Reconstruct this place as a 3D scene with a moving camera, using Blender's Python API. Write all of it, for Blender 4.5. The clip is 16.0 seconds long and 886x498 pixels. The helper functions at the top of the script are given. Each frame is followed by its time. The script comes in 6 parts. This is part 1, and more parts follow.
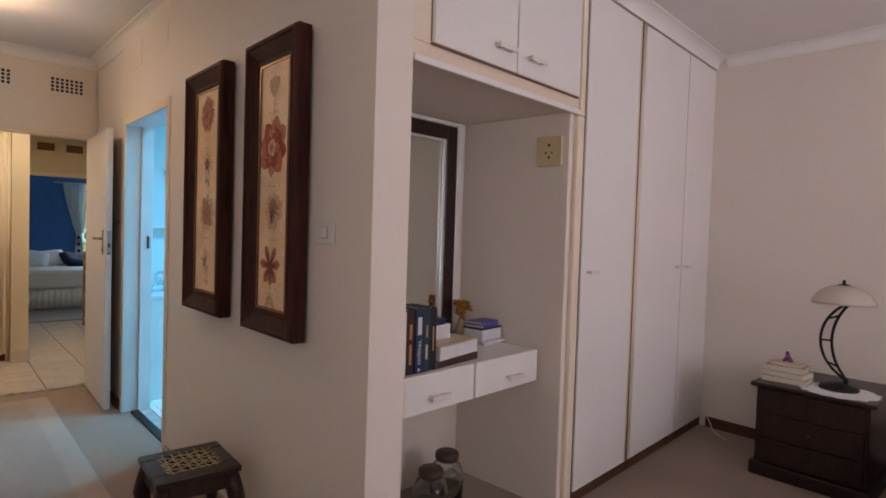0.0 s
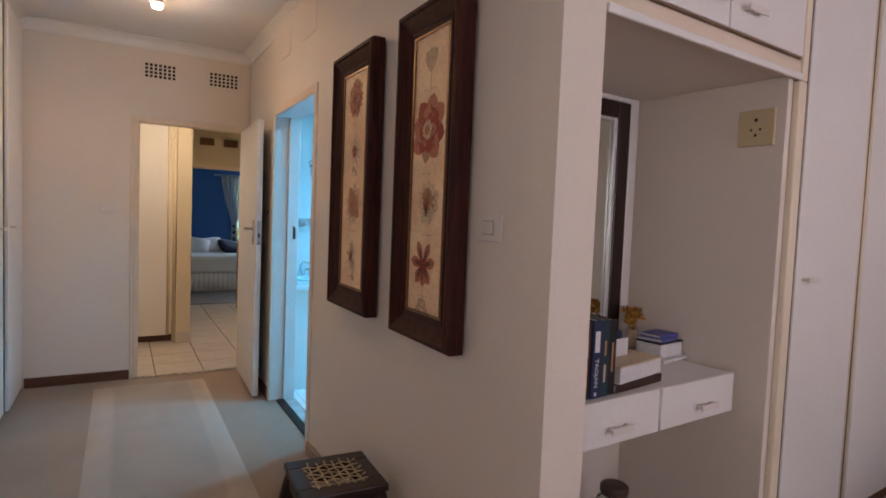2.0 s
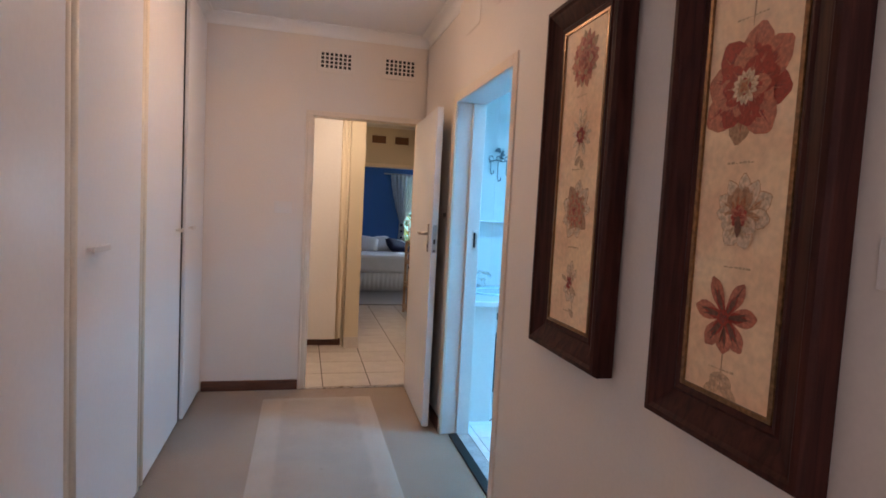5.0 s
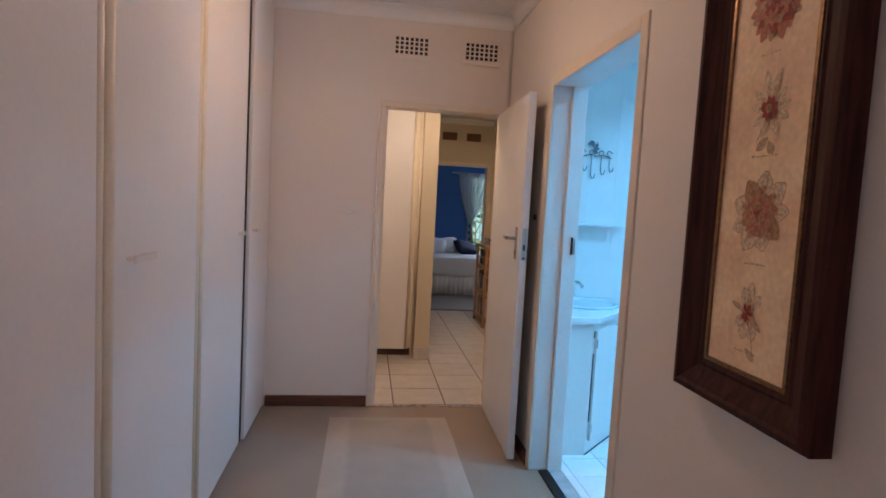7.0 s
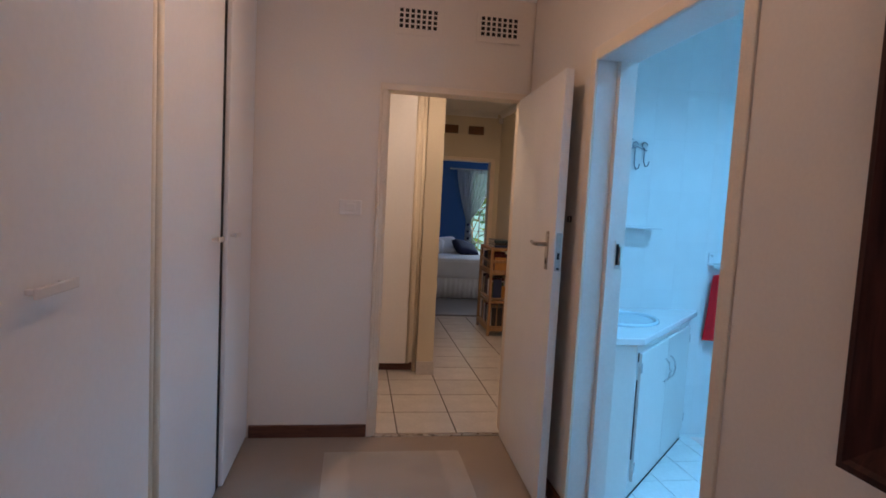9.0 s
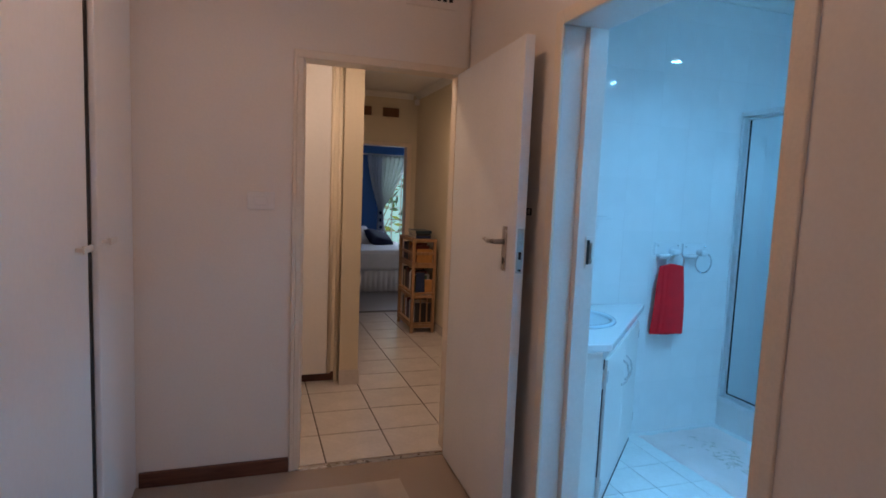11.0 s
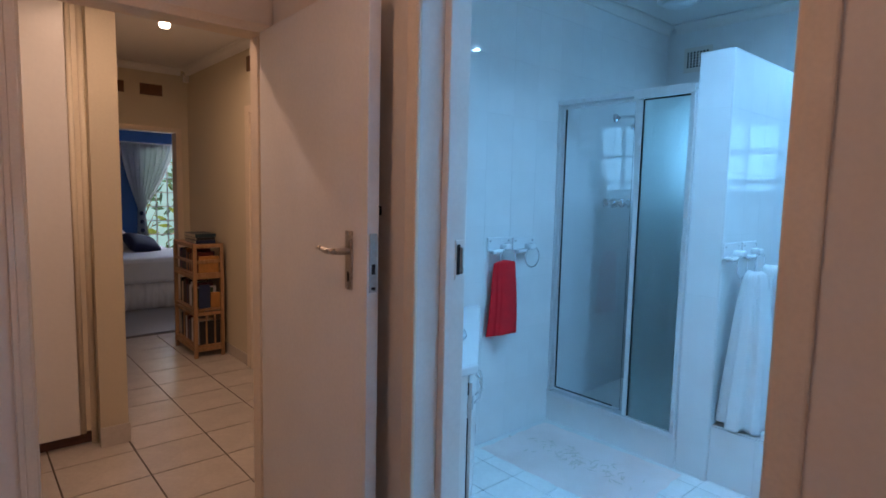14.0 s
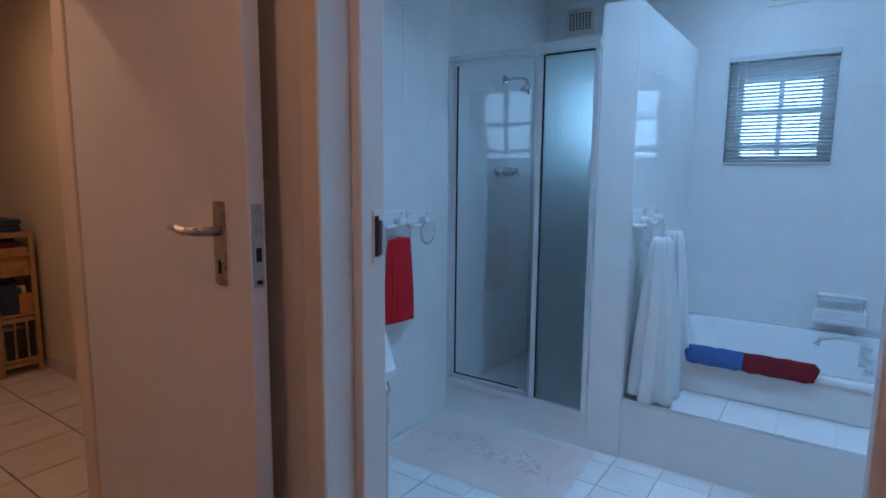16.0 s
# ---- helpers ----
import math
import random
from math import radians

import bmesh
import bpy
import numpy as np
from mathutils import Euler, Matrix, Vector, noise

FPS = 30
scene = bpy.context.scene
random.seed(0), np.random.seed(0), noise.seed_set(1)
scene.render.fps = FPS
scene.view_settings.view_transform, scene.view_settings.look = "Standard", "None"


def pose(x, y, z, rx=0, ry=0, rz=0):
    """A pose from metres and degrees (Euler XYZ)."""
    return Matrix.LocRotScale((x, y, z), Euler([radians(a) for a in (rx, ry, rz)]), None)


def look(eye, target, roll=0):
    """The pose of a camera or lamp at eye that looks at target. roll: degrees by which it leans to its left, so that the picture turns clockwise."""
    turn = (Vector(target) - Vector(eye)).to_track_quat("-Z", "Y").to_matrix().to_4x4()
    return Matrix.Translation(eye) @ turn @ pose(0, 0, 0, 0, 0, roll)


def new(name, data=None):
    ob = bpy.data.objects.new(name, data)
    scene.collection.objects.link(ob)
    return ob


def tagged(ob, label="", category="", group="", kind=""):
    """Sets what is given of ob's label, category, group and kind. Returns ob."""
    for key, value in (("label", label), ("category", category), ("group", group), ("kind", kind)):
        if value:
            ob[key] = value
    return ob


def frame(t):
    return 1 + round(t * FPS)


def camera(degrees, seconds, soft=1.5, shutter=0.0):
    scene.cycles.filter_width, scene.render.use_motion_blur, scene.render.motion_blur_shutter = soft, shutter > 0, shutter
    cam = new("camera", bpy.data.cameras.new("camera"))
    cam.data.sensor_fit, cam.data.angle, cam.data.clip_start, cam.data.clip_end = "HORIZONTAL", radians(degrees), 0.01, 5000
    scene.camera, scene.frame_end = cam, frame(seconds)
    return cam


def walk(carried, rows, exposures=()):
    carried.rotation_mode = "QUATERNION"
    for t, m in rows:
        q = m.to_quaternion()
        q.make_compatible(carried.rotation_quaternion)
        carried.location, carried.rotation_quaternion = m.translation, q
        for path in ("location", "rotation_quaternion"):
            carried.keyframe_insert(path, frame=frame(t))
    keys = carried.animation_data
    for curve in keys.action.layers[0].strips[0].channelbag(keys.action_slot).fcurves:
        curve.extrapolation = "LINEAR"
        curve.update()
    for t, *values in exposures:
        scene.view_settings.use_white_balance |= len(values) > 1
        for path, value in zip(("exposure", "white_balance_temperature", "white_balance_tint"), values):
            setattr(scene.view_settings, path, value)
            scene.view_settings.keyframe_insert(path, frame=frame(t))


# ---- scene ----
cam = camera(76.5, 16.0, soft=1.7)
PATH = [
    (0, (0.33, -0.032, 1.368), (1.68, 1.443, 1.307), 1.8),
    (0.5, (0.353, 0.052, 1.392), (1.627, 1.591, 1.302), 1.9),
    (1, (0.39, 0.143, 1.387), (1.583, 1.746, 1.291), 2.1),
    (1.5, (0.409, 0.233, 1.389), (1.508, 1.901, 1.285), 2.2),
    (2, (0.411, 0.341, 1.375), (1.406, 2.073, 1.266), 2.3),
    (2.5, (0.411, 0.48, 1.372), (1.313, 2.261, 1.256), 2.5),
    (3, (0.403, 0.626, 1.366), (1.235, 2.44, 1.247), 2.7),
    (3.5, (0.383, 0.758, 1.365), (1.145, 2.603, 1.24), 2.8),
    (4, (0.412, 0.886, 1.369), (1.076, 2.768, 1.238), 2.9),
    (4.5, (0.464, 1.013, 1.386), (1.039, 2.924, 1.249), 3.0),
    (5, (0.479, 1.117, 1.402), (0.964, 3.052, 1.262), 3.0),
    (7.5, (0.424, 1.721, 1.397), (0.67, 3.7, 1.244), 3.1),
    (8, (0.435, 1.867, 1.402), (0.667, 3.847, 1.247), 3.1),
    (10.5, (0.258, 2.446, 1.413), (0.812, 4.358, 1.228), 2.5),
    (11, (0.3, 2.578, 1.425), (0.939, 4.463, 1.229), 2.3),
    (11.5, (0.347, 2.685, 1.421), (1.088, 4.533, 1.227), 2.3),
    (12, (0.375, 2.76, 1.436), (1.206, 4.568, 1.24), 2.1),
    (12.5, (0.376, 2.855, 1.439), (1.317, 4.609, 1.245), 2.0),
    (13, (0.354, 2.978, 1.446), (1.433, 4.651, 1.253), 1.8),
    (13.5, (0.331, 3.089, 1.439), (1.535, 4.674, 1.245), 1.5),
    (14, (0.36, 3.165, 1.422), (1.664, 4.669, 1.227), 1.3),
    (14.5, (0.41, 3.261, 1.412), (1.803, 4.681, 1.207), 1.1),
    (15, (0.457, 3.371, 1.399), (1.93, 4.706, 1.18), 0.9),
    (15.5, (0.513, 3.447, 1.37), (2.056, 4.696, 1.125), 0.8),
    (16, (0.552, 3.567, 1.365), (2.18, 4.698, 1.102), 0.5),
]
EXPOSURE = [(0.0, -0.28, 6400, 2), (1.5, -0.33, 6400, 3), (3.0, -0.24, 6350, 7), (4.0, -0.19, 6300, 10), (5.0, -0.22, 6300, 12), (8.0, -0.64, 6300, 15), (10.5, -0.95, 6350, 17), (12.5, -0.93, 6600, 20), (14.0, -1.02, 6900, 26), (16.0, -1.50, 7800, 41)]
walk(cam, [(t, look(eye, target, roll)) for t, eye, target, roll in PATH], EXPOSURE)

# world, sun and lamps
world = bpy.data.worlds.new("sky")
scene.world = world
world.use_nodes = True
wt = world.node_tree
sky = wt.nodes.new("ShaderNodeTexSky")
sky.sky_type = "NISHITA"
sky.sun_disc = False
sky.sun_elevation, sky.sun_rotation = radians(61), radians(180)
wt.links.new(sky.outputs[0], wt.nodes["Background"].inputs[0])
wt.nodes["Background"].inputs[1].default_value = 0.12

sun = new("sun", bpy.data.lights.new("sun", "SUN"))
sun.data.energy, sun.data.angle, sun.data.color = 5.0, radians(0.5), (1, 0.95, 0.88)
sun.matrix_world = look((2, 6, 14), (2, 14, 0))


def area(name, place, target, w, h, watts, colour, spread=180):
    ob = new(name, bpy.data.lights.new(name, "AREA"))
    ob.data.shape, ob.data.size, ob.data.size_y = "RECTANGLE", w, h
    ob.data.energy, ob.data.color, ob.data.spread = watts, colour, radians(spread)
    ob.matrix_world = look(place, target)
    return ob


def bulb(name, place, watts, colour, radius=0.03):
    ob = new(name, bpy.data.lights.new(name, "POINT"))
    ob.data.energy, ob.data.color, ob.data.shadow_soft_size = watts, colour, radius
    ob.location = place
    return ob


area("unseen_window_light", (2.7, -3.12, 1.5), (2.7, -1, 3.2), 2.5, 1.2, 60, (1.0, 0.85, 0.99))
# west window lamp, added to brighten the wall with the pictures
area("unseen_window_light", (-1.02, -1.0, 1.5), (1.0, -0.8, 2.6), 2.3, 1.2, 23, (1.0, 0.86, 0.88))
area("bath_window_light", (4.64, 3.88, 1.76), (2, 3.88, 1.0), 0.55, 0.62, 25, (0.15, 0.585, 1.0))
area("shower_window_light", (4.64, 4.96, 1.76), (2, 4.96, 1.0), 0.52, 0.62, 10, (0.15, 0.585, 1.0))
area("blue_room_window_light", (3.02, 12.05, 1.25), (1.8, 9, 0.8), 0.34, 1.4, 50, (0.62, 0.80, 1.0))
bulb("bedroom_lamp_light", (0.59, 4.22, 2.535), 6.5, (1.0, 0.62, 0.38), 0.025)
area("bedroom_lamp_light", (0.57, 4.20, 2.53), (0.12, 3.75, 0.9), 0.08, 0.08, 8.5, (1.0, 0.62, 0.38))
area("passage_lamp_light", (1.42, 7.15, 2.42), (1.40, 7.10, 0), 0.08, 0.08, 12, (1.0, 0.70, 0.46))
area("passage_lamp_light", (0.86, 5.95, 2.43), (0.92, 5.90, 0), 0.08, 0.08, 14, (1.0, 0.72, 0.50))
area("bath_lamp_light", (3.80, 3.94, 2.655), (3.80, 3.94, 0), 0.07, 0.07, 18, (0.175, 0.575, 1.0), 165)
area("bath_lamp_light", (2.50, 4.00, 2.655), (2.54, 4.05, 0), 0.07, 0.07, 36, (0.175, 0.575, 1.0), 135)
# added lamp out of view, blends the hard edges of the spill light
area("bath_lamp_light", (2.45, 3.00, 2.655), (2.45, 3.02, 0), 0.07, 0.07, 19, (0.175, 0.575, 1.0), 165)
area("bath_lamp_light", (3.90, 2.89, 2.655), (3.90, 2.89, 0), 0.07, 0.07, 9, (0.175, 0.575, 1.0), 165)


# ---- materials ----
def material(name, colour, rough=0.5, metal=0.0, spread=0.08, scale=6.0, fine=120.0, bump=0.05, second=None, transmission=0.0, ior=1.45,
             rand=0.0, emit=None, depth=0.002, sheen=0.0):
    """A paint, wood, cloth or metal with blotches at one scale and grain at another."""
    m = bpy.data.materials.new(name)
    m.use_nodes = True
    nt = m.node_tree
    b = nt.nodes["Principled BSDF"]
    co = nt.nodes.new("ShaderNodeTexCoord")
    big, small = nt.nodes.new("ShaderNodeTexNoise"), nt.nodes.new("ShaderNodeTexNoise")
    big.inputs["Scale"].default_value, big.inputs["Detail"].default_value = scale, 4
    small.inputs["Scale"].default_value, small.inputs["Detail"].default_value = fine, 3
    for n in (big, small):
        nt.links.new(co.outputs["Object"], n.inputs["Vector"])
    ramp = nt.nodes.new("ShaderNodeValToRGB")
    c2 = second or tuple(c * (1 - spread) for c in colour)
    ramp.color_ramp.elements[0].position, ramp.color_ramp.elements[0].color = 0.35, (*c2, 1)
    ramp.color_ramp.elements[1].position, ramp.color_ramp.elements[1].color = 0.65, (*colour, 1)
    nt.links.new(big.outputs["Fac"], ramp.inputs["Fac"])
    col = ramp.outputs["Color"]
    mix = nt.nodes.new("ShaderNodeMix")
    mix.data_type, mix.blend_type = "RGBA", "MULTIPLY"
    mix.inputs["Factor"].default_value = min(1.0, spread * 2.5)
    nt.links.new(col, mix.inputs["A"])
    nt.links.new(small.outputs["Fac"], mix.inputs["B"])
    gain = nt.nodes.new("ShaderNodeHueSaturation")
    gain.inputs["Value"].default_value = 1 + min(1.0, spread * 2.5) * 0.5
    nt.links.new(mix.outputs["Result"], gain.inputs["Color"])
    col = gain.outputs["Color"]
    if rand:
        info = nt.nodes.new("ShaderNodeObjectInfo")
        mr = nt.nodes.new("ShaderNodeMapRange")
        mr.inputs["To Min"].default_value, mr.inputs["To Max"].default_value = 1 - rand, 1 + rand
        nt.links.new(info.outputs["Random"], mr.inputs["Value"])
        h2 = nt.nodes.new("ShaderNodeHueSaturation")
        nt.links.new(mr.outputs["Result"], h2.inputs["Value"])
        nt.links.new(col, h2.inputs["Color"])
        col = h2.outputs["Color"]
    nt.links.new(col, b.inputs["Base Color"])
    b.inputs["Metallic"].default_value = metal
    rr = nt.nodes.new("ShaderNodeMapRange")
    rr.inputs["To Min"].default_value, rr.inputs["To Max"].default_value = max(0.02, rough * 0.8), min(1, rough * 1.2)
    nt.links.new(big.outputs["Fac"], rr.inputs["Value"])
    nt.links.new(rr.outputs["Result"], b.inputs["Roughness"])
    if bump:
        bp = nt.nodes.new("ShaderNodeBump")
        bp.inputs["Strength"].default_value, bp.inputs["Distance"].default_value = bump, depth
        nt.links.new(small.outputs["Fac"], bp.inputs["Height"])
        nt.links.new(bp.outputs["Normal"], b.inputs["Normal"])
    b.inputs["Transmission Weight"].default_value = transmission
    b.inputs["IOR"].default_value = ior
    if sheen:
        b.inputs["Sheen Weight"].default_value = sheen
    if emit:
        b.inputs["Emission Color"].default_value, b.inputs["Emission Strength"].default_value = (*emit[0], 1), emit[1]
    return m


def wood(name, dark, light, rough=0.35, axis=2, stretch=12.0):
    """Wood with grain drawn out along one axis."""
    m = material(name, light, rough)
    nt = m.node_tree
    b = nt.nodes["Principled BSDF"]
    co = nt.nodes.new("ShaderNodeTexCoord")
    mp = nt.nodes.new("ShaderNodeMapping")
    sc = [stretch * 3] * 3
    sc[axis] = 3.0
    mp.inputs["Scale"].default_value = sc
    nz = nt.nodes.new("ShaderNodeTexNoise")
    nz.inputs["Scale"].default_value, nz.inputs["Detail"].default_value, nz.inputs["Distortion"].default_value = 1.6, 6, 0.6
    rp = nt.nodes.new("ShaderNodeValToRGB")
    rp.color_ramp.elements[0].position, rp.color_ramp.elements[0].color = 0.3, (*dark, 1)
    rp.color_ramp.elements[1].position, rp.color_ramp.elements[1].color = 0.7, (*light, 1)
    nt.links.new(co.outputs["Object"], mp.inputs["Vector"])
    nt.links.new(mp.outputs["Vector"], nz.inputs["Vector"])
    nt.links.new(nz.outputs["Fac"], rp.inputs["Fac"])
    nt.links.new(rp.outputs["Color"], b.inputs["Base Color"])
    return m


WALL = material("wall_paint", (0.76, 0.68, 0.60), 0.62, spread=0.035, scale=1.3, fine=90, bump=0.12)
CEIL = material("ceiling_paint", (0.78, 0.76, 0.74), 0.8, spread=0.03, scale=1.0, fine=60, bump=0.08)
CORNICE = material("cornice_plaster", (0.80, 0.78, 0.75), 0.7, spread=0.03, scale=2, bump=0.04)
DOORW = material("white_melamine", (0.80, 0.775, 0.75), 0.34, spread=0.03, scale=2.2, fine=45, bump=0.05)
CREAM = material("cream_trim_paint", (0.82, 0.72, 0.56), 0.4, spread=0.06, scale=5, bump=0.05)
ENAMEL = material("enamel_paint", (0.76, 0.73, 0.70), 0.32, spread=0.05, scale=4, fine=70, bump=0.07)
FRAMEP = material("door_frame_paint", (0.77, 0.65, 0.52), 0.38, spread=0.06, scale=6, bump=0.06)
SKIRT = wood("skirting_wood", (0.07, 0.025, 0.015), (0.15, 0.06, 0.035), 0.4, axis=0)
DARKW = wood("dark_wood", (0.012, 0.006, 0.005), (0.035, 0.016, 0.012), 0.32)
FRAMEW = wood("frame_wood", (0.024, 0.007, 0.006), (0.07, 0.021, 0.014), 0.6)
FRAMEW.node_tree.nodes["Principled BSDF"].inputs["Specular IOR Level"].default_value = 0.2
GILT = material("gilt_bead", (0.30, 0.15, 0.06), 0.4, metal=0.6, spread=0.3, scale=60)
PINE = wood("pine_wood", (0.26, 0.135, 0.065), (0.42, 0.25, 0.13), 0.45)
CARPET = material("carpet_pile", (0.37, 0.275, 0.205), 0.95, spread=0.14, scale=2.2, fine=420, bump=0.9, depth=0.006, sheen=0.2)


def runner_wool():
    """Beige wool with paler woven bands along both sides, and a few brown specks."""
    m = material("runner_wool", (0.46, 0.375, 0.30), 0.95, spread=0.12, scale=4, fine=330, bump=0.9, depth=0.006, sheen=0.2)
    nt = m.node_tree
    b = nt.nodes["Principled BSDF"]
    base = b.inputs["Base Color"].links[0].from_socket
    co, sp = nt.nodes.new("ShaderNodeTexCoord"), nt.nodes.new("ShaderNodeSeparateXYZ")
    nz = nt.nodes.new("ShaderNodeTexNoise")
    nz.inputs["Scale"].default_value, nz.inputs["Detail"].default_value = 14, 5
    nt.links.new(co.outputs["Object"], sp.inputs[0])
    nt.links.new(co.outputs["Object"], nz.inputs["Vector"])

    def calc(op, a, bb):
        n = nt.nodes.new("ShaderNodeMath")
        n.operation = op
        for i, v in enumerate((a, bb)):
            if isinstance(v, (int, float)):
                n.inputs[i].default_value = v
            else:
                nt.links.new(v, n.inputs[i])
        return n.outputs[0]

    wob = calc("MULTIPLY", calc("SUBTRACT", nz.outputs["Fac"], 0.5), 0.05)
    side = calc("ADD", calc("ABSOLUTE", calc("SUBTRACT", sp.outputs["X"], 0.625), 0), wob)
    mr = nt.nodes.new("ShaderNodeMapRange")
    for k, v in (("From Min", 0.235), ("From Max", 0.265), ("To Min", 0.91), ("To Max", 1.10)):
        mr.inputs[k].default_value = v
    nt.links.new(side, mr.inputs["Value"])
    hs = nt.nodes.new("ShaderNodeHueSaturation")
    nt.links.new(mr.outputs["Result"], hs.inputs["Value"])
    nt.links.new(base, hs.inputs["Color"])
    vor = nt.nodes.new("ShaderNodeTexVoronoi")
    vor.inputs["Scale"].default_value = 5
    nt.links.new(co.outputs["Object"], vor.inputs["Vector"])
    lt = calc("MULTIPLY", calc("LESS_THAN", vor.outputs["Distance"], 0.045), 0.55)
    mx = nt.nodes.new("ShaderNodeMix")
    mx.data_type = "RGBA"
    nt.links.new(lt, mx.inputs["Factor"])
    nt.links.new(hs.outputs["Color"], mx.inputs["A"])
    mx.inputs["B"].default_value = (0.18, 0.12, 0.07, 1)
    nt.links.new(mx.outputs["Result"], b.inputs["Base Color"])
    return m


RUNNER = runner_wool()
TILE = material("glazed_wall_tile", (0.80, 0.81, 0.81), 0.035, spread=0.025, scale=3, fine=9, bump=0.05, rand=0.012, depth=0.004)
FTILE = material("glazed_floor_tile", (0.88, 0.88, 0.86), 0.16, spread=0.05, scale=5, fine=40, bump=0.05, rand=0.04)
GROUT = material("grout", (0.56, 0.57, 0.57), 0.9, spread=0.25, scale=9)
WGROUT = material("white_grout", (0.79, 0.80, 0.80), 0.2, spread=0.08, scale=9)
PTILE = material("passage_ceramic_tile", (0.57, 0.525, 0.485), 0.22, spread=0.07, scale=7, fine=50, bump=0.05, rand=0.04)
PGROUT = material("dark_grout", (0.11, 0.08, 0.065), 0.9, spread=0.3, scale=12)
CHROME = material("chrome", (0.78, 0.78, 0.80), 0.12, metal=1.0, spread=0.05)
BRASS = material("worn_nickel", (0.50, 0.455, 0.42), 0.28, metal=1.0, spread=0.15, scale=30)
ALU = material("anodised_aluminium", (0.80, 0.81, 0.82), 0.35, metal=0.7, spread=0.06, scale=20)
BRONZE = material("brown_edge_band", (0.22, 0.13, 0.07), 0.5, spread=0.2, scale=20)
# black for shade painted into gaps and holes, and for real rubber seals
BLACK = material("black_shade_and_rubber", (0.012, 0.01, 0.01), 0.7, spread=0.2)
IRON = material("black_iron", (0.016, 0.014, 0.014), 0.45, metal=0.4, spread=0.2, scale=40)
PLASTIC = material("white_plastic", (0.74, 0.69, 0.64), 0.35, spread=0.03)
IVORY = material("ivory_plastic", (0.62, 0.50, 0.30), 0.4, spread=0.05)
PORCELAIN = material("white_porcelain", (0.80, 0.81, 0.82), 0.08, spread=0.02, bump=0)
REDT = material("red_towelling", (0.98, 0.012, 0.02), 0.95, spread=0.12, scale=14, fine=500, bump=0.6, depth=0.004)
WHITET = material("white_towelling", (0.93, 0.93, 0.93), 0.95, spread=0.03, scale=10, fine=450, bump=1.0, depth=0.006, sheen=0.3)
BLUET = material("blue_towelling", (0.02, 0.17, 0.46), 0.95, spread=0.2, scale=14, fine=450, bump=1.0, depth=0.006)
MAROON = material("maroon_towelling", (0.34, 0.01, 0.02), 0.95, spread=0.2, scale=14, fine=450, bump=1.0, depth=0.006)
BATHMAT = material("bath_mat_cotton", (0.93, 0.77, 0.74), 0.95, spread=0.08, scale=4, fine=300, bump=0.9, depth=0.006, second=(0.86, 0.69, 0.65))
BLUEWALL = material("blue_wall_paint", (0.03, 0.11, 0.30), 0.6, spread=0.06, scale=1.5, bump=0.08)
PASSWALL = material("passage_wall_paint", (0.66, 0.58, 0.44), 0.6, spread=0.04, scale=1.4, fine=80, bump=0.1)
LINEN = material("white_linen", (0.66, 0.64, 0.66), 0.9, spread=0.08, scale=5, fine=200, bump=0.3)
CURTAIN = material("white_curtain", (0.86, 0.85, 0.84), 0.85, transmission=0.75, spread=0.05, scale=6, fine=300, bump=0.3)
NAVY = material("navy_cushion", (0.012, 0.014, 0.05), 0.9, spread=0.2)
REDBED = material("red_bed_cover", (0.45, 0.02, 0.03), 0.9, spread=0.2)
STEEL = material("brushed_steel", (0.48, 0.46, 0.44), 0.3, metal=0.9, spread=0.1, scale=40)
RAWHIDE = material("rawhide", (0.55, 0.42, 0.24), 0.6, spread=0.25, scale=40, fine=300, bump=0.4)
PAPER = material("book_pages", (0.68, 0.64, 0.56), 0.85, spread=0.15, scale=60, fine=400, bump=0.3)
TERRA = material("terracotta_vent", (0.20, 0.10, 0.055), 0.85, spread=0.2, scale=20)
LEAF = material("garden_leaf", (0.20, 0.44, 0.20), 0.5, spread=0.4, scale=5, rand=0.4)
# brighter leaf copy, sunlight through the leaves put into its colour
YELLEAF = material("sunlit_leaf", (0.40, 0.56, 0.06), 0.5, spread=0.4, scale=5, rand=0.3)
GLOWBULB = material("lit_bulb", (1, 0.9, 0.75), 0.4, bump=0, emit=((1.0, 0.83, 0.62), 25))
GLOWCOOL = material("lit_led", (0.9, 0.97, 1.0), 0.4, bump=0, emit=((0.62, 0.86, 1.0), 40))


def glass(name, colour, rough, bump=0.0, scale=60.0):
    m = bpy.data.materials.new(name)
    m.use_nodes = True
    nt = m.node_tree
    b = nt.nodes["Principled BSDF"]
    b.inputs["Base Color"].default_value = (*colour, 1)
    b.inputs["Transmission Weight"].default_value, b.inputs["Roughness"].default_value, b.inputs["IOR"].default_value = 1, rough, 1.45
    if bump:
        n, bp = nt.nodes.new("ShaderNodeTexNoise"), nt.nodes.new("ShaderNodeBump")
        co, mp = nt.nodes.new("ShaderNodeTexCoord"), nt.nodes.new("ShaderNodeMapping")
        mp.inputs["Scale"].default_value = (1, 1, 0.3)
        n.inputs["Scale"].default_value, n.inputs["Detail"].default_value = scale, 2
        bp.inputs["Strength"].default_value, bp.inputs["Distance"].default_value = bump, 0.004
        nt.links.new(co.outputs["Object"], mp.inputs["Vector"])
        nt.links.new(mp.outputs["Vector"], n.inputs["Vector"])
        nt.links.new(n.outputs["Fac"], bp.inputs["Height"])
        nt.links.new(bp.outputs["Normal"], b.inputs["Normal"])
    return m


GLASS = glass("clear_glass", (0.93, 0.96, 0.97), 0.0)
JARGLASS = glass("jar_glass", (0.86, 0.92, 0.88), 0.03)
